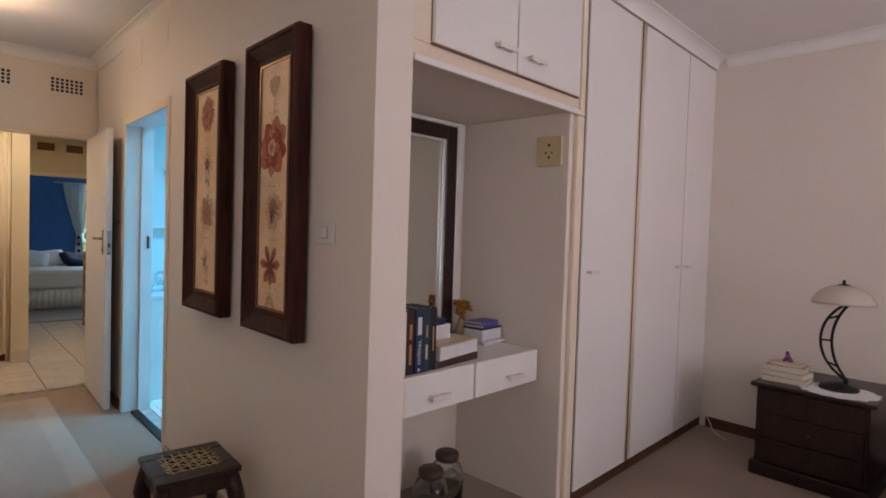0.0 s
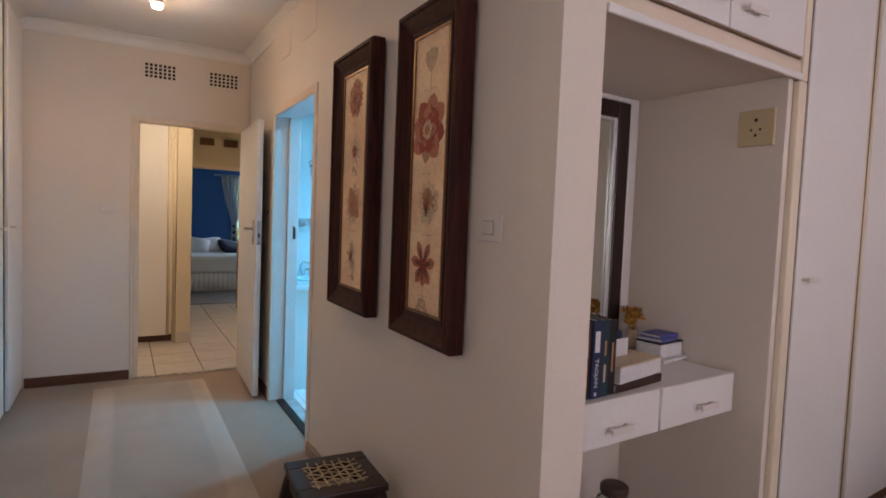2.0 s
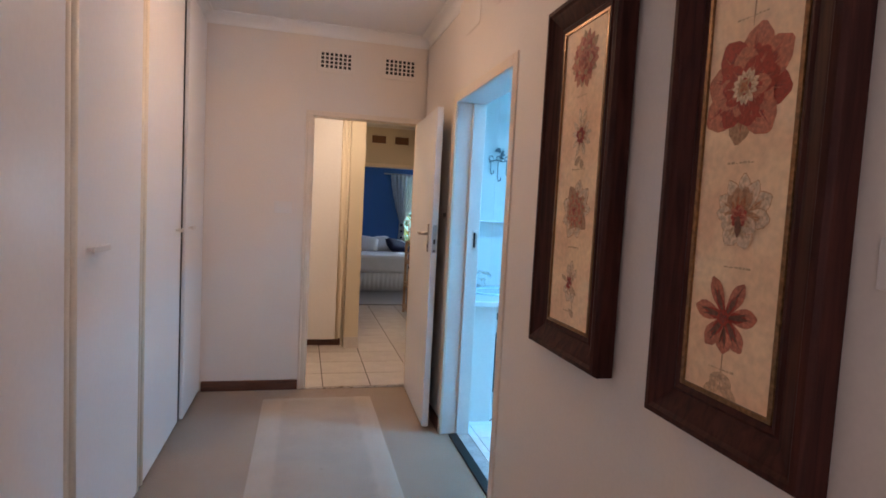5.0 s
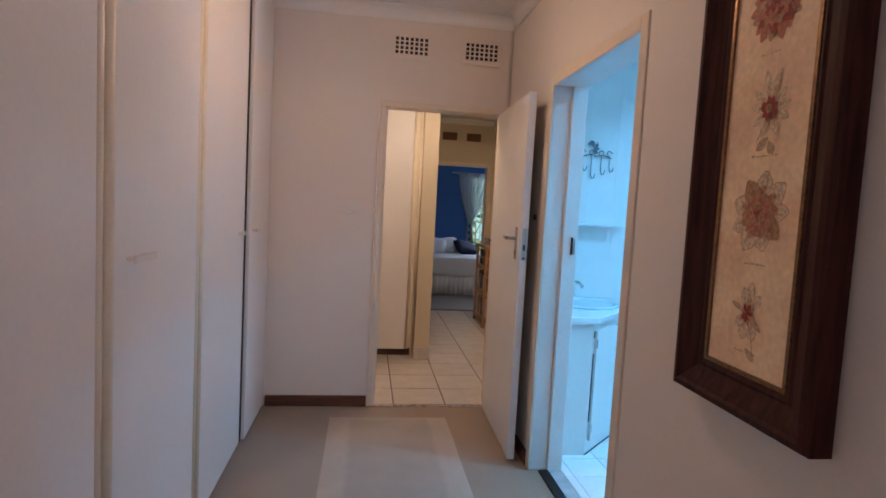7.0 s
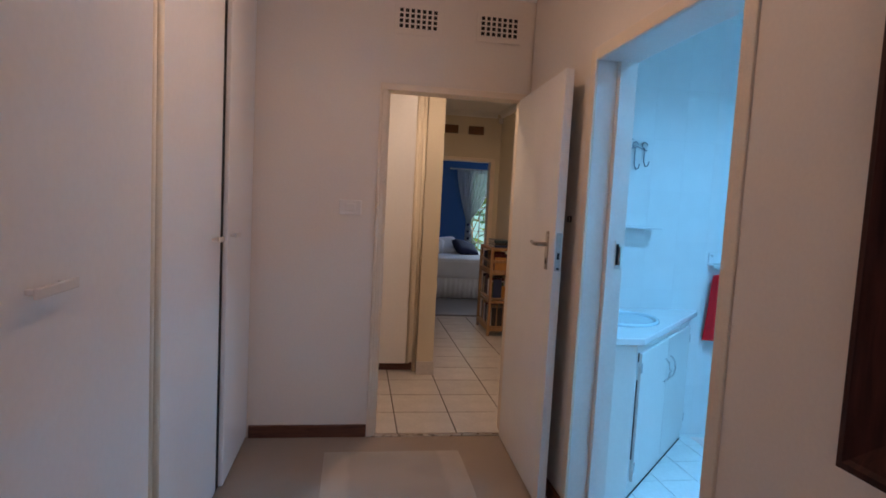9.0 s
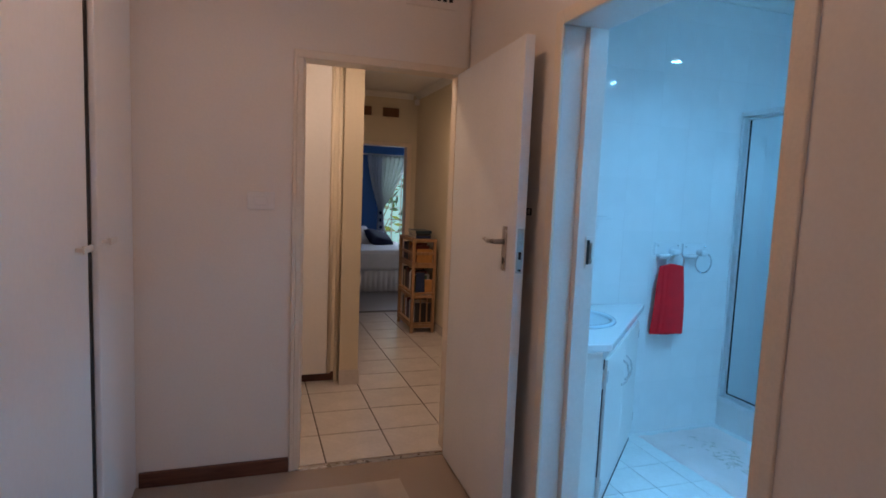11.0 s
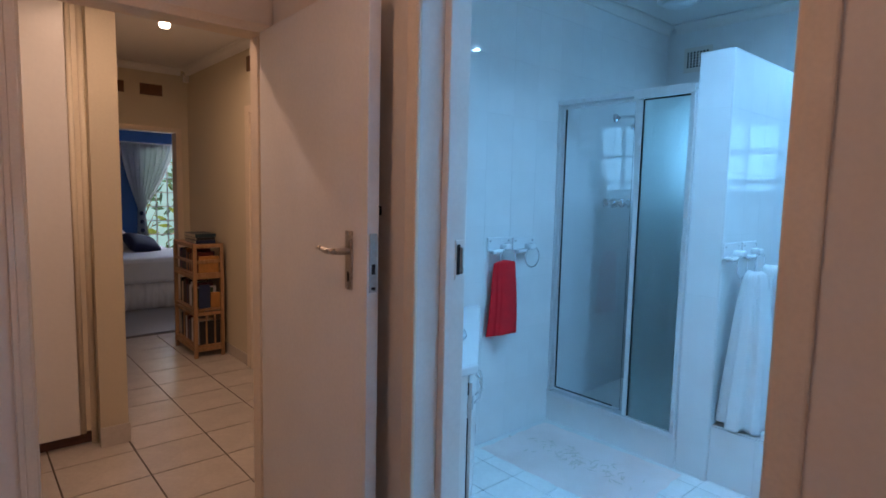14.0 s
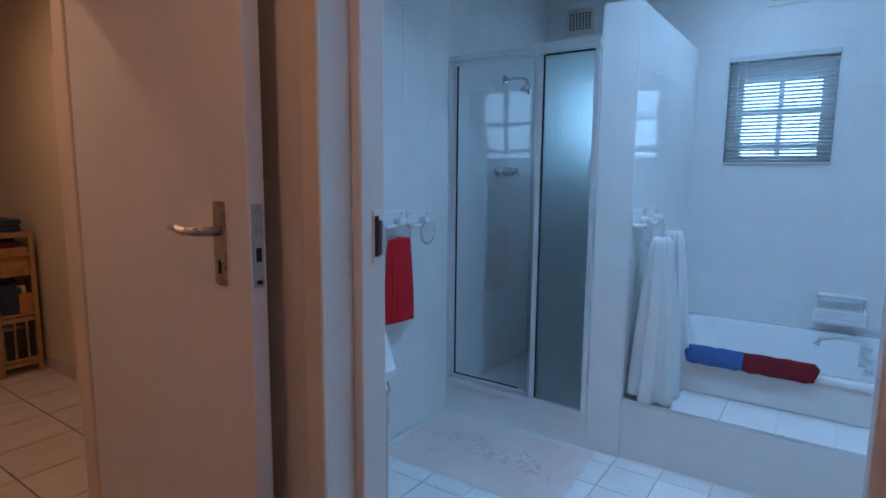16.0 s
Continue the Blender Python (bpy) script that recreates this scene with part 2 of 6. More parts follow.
FROST = glass("patterned_glass", (0.71, 0.91, 0.92), 0.45, 0.5, 90.0)
MIRROR = material("mirror", (0.80, 0.82, 0.78), 0.02, metal=1.0, spread=0.0, bump=0)


def art_paper():
    """Aged paper: cream, browned in blotches."""
    return material("aged_art_paper", (0.90, 0.66, 0.40), 0.55, spread=0.14, scale=7, fine=60, bump=0.05, second=(0.78, 0.50, 0.30))


ART = art_paper()
PETALS = [material("petal_" + n, c, 0.6, spread=0.2, scale=110, bump=0, second=tuple(v * 0.62 for v in c)) for n, c in
          (("crimson", (0.42, 0.055, 0.03)), ("plum", (0.30, 0.055, 0.04)), ("rust", (0.54, 0.20, 0.07)), ("pale", (0.55, 0.30, 0.16)), ("brown", (0.20, 0.085, 0.05)), ("cream", (0.84, 0.61, 0.40)), ("blush", (0.60, 0.20, 0.11)), ("faded", (0.70, 0.45, 0.26)))]


# ---- builders ----
def box(bm, x0, x1, y0, y1, z0, z1, bevel=0.0):
    g = bmesh.ops.create_cube(bm, size=1)
    bmesh.ops.scale(bm, verts=g["verts"], vec=(abs(x1 - x0), abs(y1 - y0), abs(z1 - z0)))
    bmesh.ops.translate(bm, verts=g["verts"], vec=((x0 + x1) / 2, (y0 + y1) / 2, (z0 + z1) / 2))
    if bevel:
        es = {e for v in g["verts"] for e in v.link_edges}
        bmesh.ops.bevel(bm, geom=list(es), offset=bevel, segments=2, affect="EDGES", profile=0.5)
    return bm


def boxes(*rows, bevel=0.0):
    bm = bmesh.new()
    for r in rows:
        box(bm, *r, bevel=bevel)
    return bm


def prism(points, z0, z1, bevel=0.0):
    """A plan polygon drawn up from z0 to z1."""
    bm = bmesh.new()
    lo, hi = [bm.verts.new((x, y, z0)) for x, y in points], [bm.verts.new((x, y, z1)) for x, y in points]
    bm.faces.new(lo[::-1]), bm.faces.new(hi)
    n = len(points)
    for i in range(n):
        bm.faces.new((lo[i], lo[(i + 1) % n], hi[(i + 1) % n], hi[i]))
    bmesh.ops.recalc_face_normals(bm, faces=bm.faces[:])
    if bevel:
        bmesh.ops.bevel(bm, geom=bm.edges[:], offset=bevel, segments=2, affect="EDGES", profile=0.5)
    return bm


def lathe(profile, steps=24):
    """Turn (radius, height) points round z."""
    bm = bmesh.new()
    rings = [[bm.verts.new((r * math.cos(2 * math.pi * k / steps), r * math.sin(2 * math.pi * k / steps), z)) for k in range(steps)] for r, z in profile]
    for a, b in zip(rings, rings[1:]):
        for k in range(steps):
            bm.faces.new((a[k], a[(k + 1) % steps], b[(k + 1) % steps], b[k]))
    if profile[0][0] > 1e-4:
        bm.faces.new(rings[0][::-1])
    if profile[-1][0] > 1e-4:
        bm.faces.new(rings[-1])
    bmesh.ops.remove_doubles(bm, verts=bm.verts[:], dist=1e-5)
    for f in bm.faces:
        f.smooth = True
    return bm


def tube(bm, points, radius, steps=8, closed=False):
    """A round bar along points; radius may be a list."""
    pts = [Vector(p) for p in points]
    n = len(pts)
    rad = radius if isinstance(radius, (list, tuple)) else [radius] * n
    rings, up = [], None
    for i, p in enumerate(pts):
        a, b = (pts[(i - 1) % n], pts[(i + 1) % n]) if closed else (pts[max(0, i - 1)], pts[min(n - 1, i + 1)])
        d = (b - a).normalized()
        up = (up - d * up.dot(d)).normalized() if up and (up - d * up.dot(d)).length > 1e-4 else d.orthogonal().normalized()
        side = d.cross(up)
        rings.append([bm.verts.new(p + rad[i] * (math.cos(2 * math.pi * k / steps) * up + math.sin(2 * math.pi * k / steps) * side)) for k in range(steps)])
    pairs = list(zip(rings, rings[1:])) + ([(rings[-1], rings[0])] if closed else [])
    for a, b in pairs:
        for k in range(steps):
            bm.faces.new((a[k], a[(k + 1) % steps], b[(k + 1) % steps], b[k])).smooth = True
    if not closed:
        bm.faces.new(rings[0][::-1]), bm.faces.new(rings[-1])
    return bm


def moved(bm, m):
    bmesh.ops.transform(bm, matrix=m, verts=bm.verts[:])
    return bm


def mesh_of(name, bm, mat):
    me = bpy.data.meshes.new(name)
    bm.to_mesh(me)
    bm.free()
    for m in mat if isinstance(mat, (list, tuple)) else [mat]:
        me.materials.append(m)
    return me


def part(name, bm, mat, parent, label=""):
    ob = new(name, mesh_of(name, bm, mat))
    ob.parent = parent
    return tagged(ob, label)


def struct(name, bm, mat, label, category):
    return tagged(new(name, mesh_of(name, bm, mat)), label, category, kind="structure")


def thing(name, label, category, m=None, group=""):
    ob = tagged(new(name), label, category, group)
    ob.empty_display_size = 0.1
    if m is not None:
        ob.matrix_basis = m
    return ob


def solo(name, bm, mat, label, category, m=None, group=""):
    ob = tagged(new(name, mesh_of(name, bm, mat)), label, category, group)
    if m is not None:
        ob.matrix_basis = m
    return ob


def arc(c, r, a0, a1, n, plane="yz"):
    out = []
    for i in range(n + 1):
        a = radians(a0 + (a1 - a0) * i / n)
        u, v = r * math.cos(a), r * math.sin(a)
        out.append((c[0], c[1] + u, c[2] + v) if plane == "yz" else (c[0] + u, c[1], c[2] + v) if plane == "xz" else (c[0] + u, c[1] + v, c[2]))
    return out
# ---- structure ----
CZ = 2.68        # bedroom and bath ceiling
PZ = 2.55        # passage ceiling
EW = 5.39       # face of the bedroom's end wall
PW0, PW1 = (1.400, 1.485), (1.351, 3.445)  # foot line of the wall that carries the pictures
BN = 5.345       # bath north wall
BE = 4.42        # bath east wall
BS = 2.45        # bath south wall

struct("floor", boxes((-1.0, 4.8, -3.2, 5.42, -0.12, 0.0)), CARPET, "beige-grey cut-pile carpet with faint wear", "carpet floor")
struct("floor_passage", boxes((-0.6, 2.3, 5.42, 9.1, -0.12, -0.006)), PGROUT, "dark grout bed of the passage floor", "tiled floor")
struct("floor_bath", boxes((1.44, 4.6, 2.4, 5.42, -0.11, 0.001)), GROUT, "grey grout bed of the bathroom floor", "tiled floor")
struct("floor_blue_room", boxes((-0.9, 3.8, 9.1, 12.6, -0.12, 0.0)), material("slate_floor", (0.30, 0.29, 0.30), 0.35, spread=0.1), "grey smooth floor of the blue bedroom", "floor")
struct("threshold", boxes((0.5, 1.32, 5.37, 5.40, 0.0, 0.006), bevel=0.002), BRASS, "thin metal carpet strip in the doorway", "threshold")
struct("threshold_bath", boxes((1.40, 1.455, 3.50, 4.41, 0.0, 0.012), bevel=0.003), IRON, "dark strip at the bathroom doorway", "threshold")

struct("wall_pictures", prism([PW0, (1.561, 1.496), (1.525, 2.35), (1.52, 3.445), PW1], 0, CZ), WALL, "cream painted plaster wall with two framed prints", "wall")
struct("wall_bath_door", boxes((1.362, 1.52, 4.476, 5.40, 0, CZ), (1.352, 1.52, 3.445, 4.476, 2.095, CZ)), WALL, "cream painted wall round the bathroom doorway", "wall")
struct("wall_end", boxes((-0.9, 0.49, EW, 5.49, 0, CZ), (0.49, 1.345, EW, 5.49, 2.06, CZ), (1.345, 2.2, 5.405, 5.49, 0, CZ)), WALL, "cream painted wall with the bedroom doorway", "wall")
struct("wall_east", boxes((4.56, 4.7, -3.1, 2.45, 0, CZ)), WALL, "cream painted bedroom wall beside the nightstand", "wall")
# the window opening in this unseen wall is added for light
struct("wall_west", boxes((-1.0, -0.86, -3.1, -2.2, 0, CZ), (-1.0, -0.86, 0.2, 5.49, 0, CZ), (-1.0, -0.86, -2.2, 0.2, 0, 0.85), (-1.0, -0.86, -2.2, 0.2, 2.15, CZ)), WALL, "cream painted bedroom wall with an added window out of view", "wall")
struct("wall_south", boxes((-0.86, 1.4, -3.1, -2.95, 0, CZ), (4.0, 4.56, -3.1, -2.95, 0, CZ), (1.4, 4.0, -3.1, -2.95, 0, 0.85), (1.4, 4.0, -3.1, -2.95, 2.15, CZ)), WALL, "cream painted bedroom wall with a window", "wall")
struct("ceiling", boxes((-1.0, 4.7, -3.1, 2.42, CZ, CZ + 0.1), (-1.0, 1.45, 2.42, 5.49, CZ, CZ + 0.1)), CEIL, "white painted bedroom ceiling", "ceiling")
struct("ceiling_bath", boxes((1.45, 4.7, 2.42, 5.55, CZ, CZ + 0.1)), CEIL, "white painted bathroom ceiling", "ceiling")
struct("ceiling_passage", boxes((-0.6, 2.3, 5.49, 9.1, PZ, PZ + 0.1)), CEIL, "white painted passage ceiling", "ceiling")
struct("ceiling_blue_room", boxes((-0.9, 3.8, 9.1, 12.6, 2.5, 2.6)), CEIL, "white painted ceiling of the blue bedroom", "ceiling")

# bathroom walls behind the tiles
struct("wall_bath_north", boxes((1.52, 4.6, BN + 0.0012, 5.52, 0, CZ)), WGROUT, "white tiled bathroom wall with towel rings", "tiled wall")
WIN = [(3.605, 4.155), (4.70, 5.22)]
ew = [(BE + 0.0012, 4.58, BS, 5.52, 0, 1.445), (BE + 0.0012, 4.58, BS, 5.52, 2.065, CZ), (BE + 0.0012, 4.58, BS, 3.605, 1.445, 2.065),
      (BE + 0.0012, 4.58, 4.155, 4.70, 1.445, 2.065), (BE + 0.0012, 4.58, 5.22, 5.52, 1.445, 2.065)]
struct("wall_bath_east", boxes(*ew), WGROUT, "white tiled bathroom wall with two windows", "tiled wall")
struct("wall_bath_south", boxes((1.5, 4.58, 2.36, BS - 0.008, 0, CZ)), TILE, "white tiled bathroom wall", "tiled wall")
struct("wall_nib", boxes((3.1662, BE, 4.3322, 4.4988, 0, 2.1388)), WGROUT, "white tiled nib wall beside the shower", "tiled wall")

# passage and blue room
struct("wall_passage_pillar", boxes((0.90, 1.035, 6.60, 9.0, 0, PZ), (-0.6, 0.90, 7.2, 7.3, 0, PZ), (-0.6, -0.5, 5.49, 7.2, 0, PZ)), PASSWALL, "warm cream passage wall with a corner", "wall")
struct("wall_passage_right", boxes((2.10, 2.22, 7.50, 9.0, 0, PZ), (2.10, 2.22, 5.49, 6.66, 0, PZ), (2.10, 2.22, 6.66, 7.50, 2.05, PZ)), PASSWALL, "warm cream passage wall with a doorway", "wall")
struct("wall_passage_end", boxes((2.02, 3.8, 9.0, 9.12, 0, PZ), (-0.9, 1.20, 9.0, 9.12, 0, PZ), (1.20, 2.02, 9.0, 9.12, 1.965, PZ)), PASSWALL, "warm cream wall with a doorway to the blue room", "wall")
struct("wall_blue_back", boxes((-0.9, 2.36, 12.0, 12.12, 0, 2.5), (3.2, 3.8, 12.0, 12.12, 0, 2.5), (2.36, 3.2, 12.0, 12.12, 0, 0.5), (2.36, 3.2, 12.0, 12.12, 2.0, 2.5)), BLUEWALL, "deep blue painted wall with a window", "wall")
struct("wall_blue_left", boxes((-0.9, -0.8, 9.12, 12.0, 0, 2.5)), BLUEWALL, "deep blue painted side wall", "wall")
struct("wall_blue_right", boxes((3.7, 3.8, 9.12, 12.0, 0, 2.5)), BLUEWALL, "deep blue painted side wall", "wall")
struct("ground", boxes((-60, 60, 12.12, 120, -0.6, -0.4)), LEAF, "green garden ground beyond the window", "ground")


def cove(name, p0, p1, inward, z, size=0.075, mat=CORNICE):
    """A concave plaster cornice along p0-p1; inward is the plan direction into the room."""
    prof = [(0, 0), (0, -size), (0.008, -size)]
    for i in range(7):
        a = radians(90 * i / 6)
        prof.append((size - (size - 0.008) * math.cos(a), -size + (size - 0.008) * math.sin(a)))
    prof += [(size, -0.004), (size, 0)]
    bm = bmesh.new()
    rings = [[bm.verts.new((p[0] + inward[0] * u, p[1] + inward[1] * u, z + v - 0.001)) for u, v in prof] for p in (p0, p1)]
    n = len(prof)
    for i in range(n):
        bm.faces.new((rings[0][i], rings[0][(i + 1) % n], rings[1][(i + 1) % n], rings[1][i]))
    bm.faces.new(rings[0]), bm.faces.new(rings[1][::-1])
    bmesh.ops.recalc_face_normals(bm, faces=bm.faces[:])
    return struct(name, bm, mat, "white plaster cove cornice", "cornice")


cove("trim_cornice_end", (-0.24, EW), (1.36, EW), (0, -1), CZ)
cove("trim_cornice_pictures", (1.402, 1.41), (1.358, EW - 0.076), (-1, -0.02), CZ)
cove("trim_cornice_left", (-0.24, 1.3), (-0.24, EW - 0.076), (1, 0), CZ)
cove("trim_cornice_wardrobe", (1.33, 1.478), (4.56, 1.697), (0.068, -0.998), CZ)
cove("trim_cornice_east", (4.56, -2.9), (4.56, 1.62), (-1, 0), CZ)
cove("trim_cornice_passage", (2.10, 5.5), (2.10, 9.0), (-1, 0), PZ, 0.06)
cove("trim_cornice_passage_end", (1.04, 9.0), (2.04, 9.0), (0, -1), PZ, 0.06)
cove("trim_cornice_bath", (1.53, BN), (BE, BN), (0, -1), CZ, 0.06)
cove("trim_cornice_bath_east", (BE, BS), (BE, BN - 0.061), (-1, 0), CZ, 0.06)


def skirting(name, x0, x1, y0, y1, h=0.075):
    return struct(name, boxes((x0, x1, y0, y1, 0, h), bevel=0.004), SKIRT, "reddish-brown wooden skirting board", "skirting")


skirting("baseboard_end", -0.2, 0.473, EW - 0.018, EW - 0.001)
skirting("baseboard_east", 4.54, 4.558, -2.9, 1.66)
skirting("baseboard_bath_side", 1.343, 1.361, 4.482, 5.34)
b = skirting("baseboard_pictures", -0.018, -0.001, 0.0, 1.93)
b.matrix_basis = pose(PW0[0], PW0[1] + 0.02, 0, 0, 0, 1.44)
# a lighter brown than the other skirtings
b.data.materials[0] = material("light_brown_skirting", (0.34, 0.24, 0.17), 0.5, spread=0.15, scale=8)

# bedroom doorway and its open leaf
dj = boxes((0.474, 0.492, EW - 0.016, 5.50, 0, 2.072), (0.492, 0.522, EW - 0.012, 5.425, 0, 2.036), (0.492, 0.535, 5.425, 5.502, 0, 2.036),
           (1.318, 1.345, EW - 0.012, 5.425, 0, 2.036), (1.306, 1.345, 5.425, 5.502, 0, 2.036), (1.345, 1.36, EW - 0.016, 5.50, 0, 2.072),
           (0.474, 1.36, EW - 0.014, 5.498, 2.036, 2.074), bevel=0.004)
struct("trim_bedroom_frame", dj, FRAMEP, "cream painted pressed-steel door frame", "door frame")


def lever_set(parent, x, y, z, side):
    """Long backplate with lever and keyhole; side is -1 towards smaller x."""
    plate = part("backplate", boxes((x, x + side * 0.006, y - 0.02, y + 0.02, z - 0.11, z + 0.07), bevel=0.0025), BRASS, parent, "worn nickel backplate")
    bm = tube(bmesh.new(), [(x, y, z + 0.008), (x + side * 0.045, y, z + 0.008), (x + side * 0.05, y + 0.012, z + 0.008), (x + side * 0.05, y + 0.06, z + 0.005), (x + side * 0.048, y + 0.105, z + 0.012), (x + side * 0.046, y + 0.125, z + 0.010)],
              [0.011, 0.010, 0.010, 0.0095, 0.008, 0.006], 10)
    part("lever", bm, BRASS, parent, "curved nickel lever handle")
    # black patch on the plate paints the dark of the key slot
    part("keyhole", boxes((x + side * 0.006, x + side * 0.0075, y - 0.004, y + 0.004, z - 0.085, z - 0.055), bevel=0.0005), BLACK, plate)
    for dz in (-0.1, 0.06):
        part("screw", moved(lathe([(0.0, 0), (0.004, 0), (0.003, 0.002), (0, 0.0022)], 8), pose(x + side * 0.0058, y, z + dz, 0, 90 * side, 0)), STEEL, plate)


door = tagged(new("door_bedroom"), "white painted flush door standing open", "door", kind="structure")
door.matrix_basis = Matrix.Translation((1.257, 4.545, 0)) @ pose(0, 0, 0, 0, 0, -1.7) @ Matrix.Translation((-1.257, -4.545, 0))
part("leaf", boxes((1.257, 1.297, 4.535, 5.345, 0.012, 2.03), bevel=0.003), ENAMEL, door)
lever_set(door, 1.257, 4.635, 1.235, -1)
part("lock_plate", boxes((1.264, 1.290, 4.5325, 4.536, 1.128, 1.302), bevel=0.001), STEEL, door, "steel mortice lock plate")
for z0, z1 in ((1.283, 1.292), (1.235, 1.258), (1.182, 1.212), (1.136, 1.144)):
    # the two lower ones are black patches for the shade in lock holes
    part("latch", boxes((1.271, 1.283, 4.530, 4.534, z0, z1), bevel=0.001), BLACK if z0 < 1.23 else BRASS, door)
for z in (0.25, 1.05, 1.85):
    part("hinge", moved(lathe([(0.006, 0), (0.007, 0.002), (0.007, 0.098), (0.006, 0.1)], 10), pose(1.297, 5.352, z)), STEEL, door)
solo("door_stop_bracket", boxes((1.3555, 1.361, 4.615, 4.655, 1.352, 1.356), (1.3555, 1.361, 4.615, 4.655, 1.376, 1.380), (1.3555, 1.361, 4.615, 4.619, 1.356, 1.376), (1.3555, 1.361, 4.651, 4.655, 1.356, 1.376)), IRON, "small dark metal bracket on the wall behind the door", "bracket")

# bathroom doorway: pressed steel frame with a stop
bj = boxes((1.344, 1.36, 3.430, 3.488, 0, 2.10), (1.345, 1.36, 4.425, 4.478, 0, 2.10), (1.3445, 1.36, 3.488, 4.425, 2.045, 2.10), bevel=0.005)
frame_b = struct("trim_bath_frame", bj, FRAMEP, "cream painted pressed-steel bathroom door frame", "door frame")
part("reveal", boxes((1.3605, 1.45, 3.44, 3.484, 0, 2.05), (1.45, 1.53, 3.44, 3.500, 0, 2.05), (1.3605, 1.45, 4.432, 4.478, 0, 2.05), (1.45, 1.53, 4.408, 4.478, 0, 2.05),
                     (1.3605, 1.529, 3.488, 4.425, 2.047, 2.10), bevel=0.004), ENAMEL, frame_b, "white painted reveal")
part("strike_plate", boxes((1.486, 1.519, 4.4045, 4.4085, 1.165, 1.285), bevel=0.001), ENAMEL, frame_b, "painted strike plate")
# black patch paints the shade inside the strike slot
part("strike_hole_shade", boxes((1.490, 1.503, 4.4025, 4.405, 1.18, 1.272), bevel=0.001), BLACK, frame_b)
part("strike_lip", boxes((1.506, 1.512, 4.398, 4.405, 1.182, 1.262), bevel=0.001), BRASS, frame_b, "brass strike lip")

# doorway on the right of the passage and doorway to the blue room
struct("trim_passage_frame", boxes((2.075, 2.23, 7.44, 7.52, 0, 2.06), (2.075, 2.23, 6.64, 6.72, 0, 2.06), (2.075, 2.23, 6.72, 7.44, 2.0, 2.06), bevel=0.005), FRAMEP, "cream painted door frame in the passage", "door frame")
pd = tagged(new("door_passage"), "white closed flush door in the passage", "door", kind="structure")
part("leaf", boxes((2.15, 2.19, 6.722, 7.438, 0.01, 1.998), bevel=0.003), ENAMEL, pd)
struct("trim_blue_frame", boxes((1.985, 2.04, 8.985, 9.13, 0, 1.99), (1.18, 1.235, 8.985, 9.13, 0, 1.99), (1.235, 1.985, 8.985, 9.13, 1.945, 1.99), bevel=0.005), FRAMEP, "cream painted door frame of the blue room", "door frame")

# unseen bedroom windows: south inferred from the daylight, west added to light the pictures
bw = tagged(new("window_bedroom_added"), "white framed bedroom window out of view", "window", kind="structure")
part("window_frame", boxes((-0.98, -0.92, -2.2, 0.2, 0.85, 0.9), (-0.98, -0.92, -2.2, 0.2, 2.1, 2.15), (-0.98, -0.92, -2.2, -2.15, 0.9, 2.1), (-0.98, -0.92, 0.15, 0.2, 0.9, 2.1), (-0.98, -0.92, -1.03, -0.97, 0.9, 2.1)), ENAMEL, bw)
bw2 = tagged(new("window_bedroom_south"), "white framed bedroom window out of view", "window", kind="structure")
part("window_frame", boxes((1.4, 4.0, -3.08, -3.02, 0.85, 0.9), (1.4, 4.0, -3.08, -3.02, 2.1, 2.15), (1.4, 1.45, -3.08, -3.02, 0.9, 2.1), (3.95, 4.0, -3.08, -3.02, 0.9, 2.1), (2.67, 2.73, -3.08, -3.02, 0.9, 2.1)), ENAMEL, bw2)
for x0 in (1.45, 2.73):
    p = part("pane", boxes((x0, x0 + 1.22, -3.06, -3.055, 0.9, 2.1)), GLASS, bw2)
    p.visible_shadow = False
for x0 in (-2.15, -0.97):
    p = part("pane", boxes((-0.955, -0.95, x0, x0 + 1.12, 0.9, 2.1)), GLASS, bw)
    p.visible_shadow = False
# ---- built-in wardrobes ----
def bow_handle(parent, c, axis, length=0.1, out=(0, -1), mat=PLASTIC):
    """A flat white bow handle; axis and out are plan directions or up."""
    a, o = Vector(axis), Vector((*out, 0))
    c = Vector(c)
    up = a.cross(o)
    bm = bmesh.new()
    for s in (-1, 1):
        g = bmesh.ops.create_cube(bm, size=1)
        m = Matrix.Translation(c + a * s * length * 0.36 + o * 0.012) @ Matrix((a, o, up)).transposed().to_4x4() @ Matrix.Diagonal((0.014, 0.024, 0.012, 1))
        bmesh.ops.transform(bm, matrix=m, verts=g["verts"])
    g = bmesh.ops.create_cube(bm, size=1)
    bmesh.ops.transform(bm, matrix=Matrix.Translation(c + o * 0.027) @ Matrix((a, o, up)).transposed().to_4x4() @ Matrix.Diagonal((length, 0.008, 0.022, 1)), verts=g["verts"])
    bmesh.ops.bevel(bm, geom=bm.edges[:], offset=0.003, segments=2, affect="EDGES", profile=0.5)
    return part("handle", bm, mat, parent, "white bow handle")


WY = 1.70   # carcass front in the wardrobe wall's own axes, which are turned a little
NM = Matrix.Translation((1.40, 1.485, 0)) @ pose(0, 0, 0, 0, 0, 3.9) @ Matrix.Translation((-1.40, -1.678, 0))
HX, HY = (1, 0, 0), (0, 1, 0)

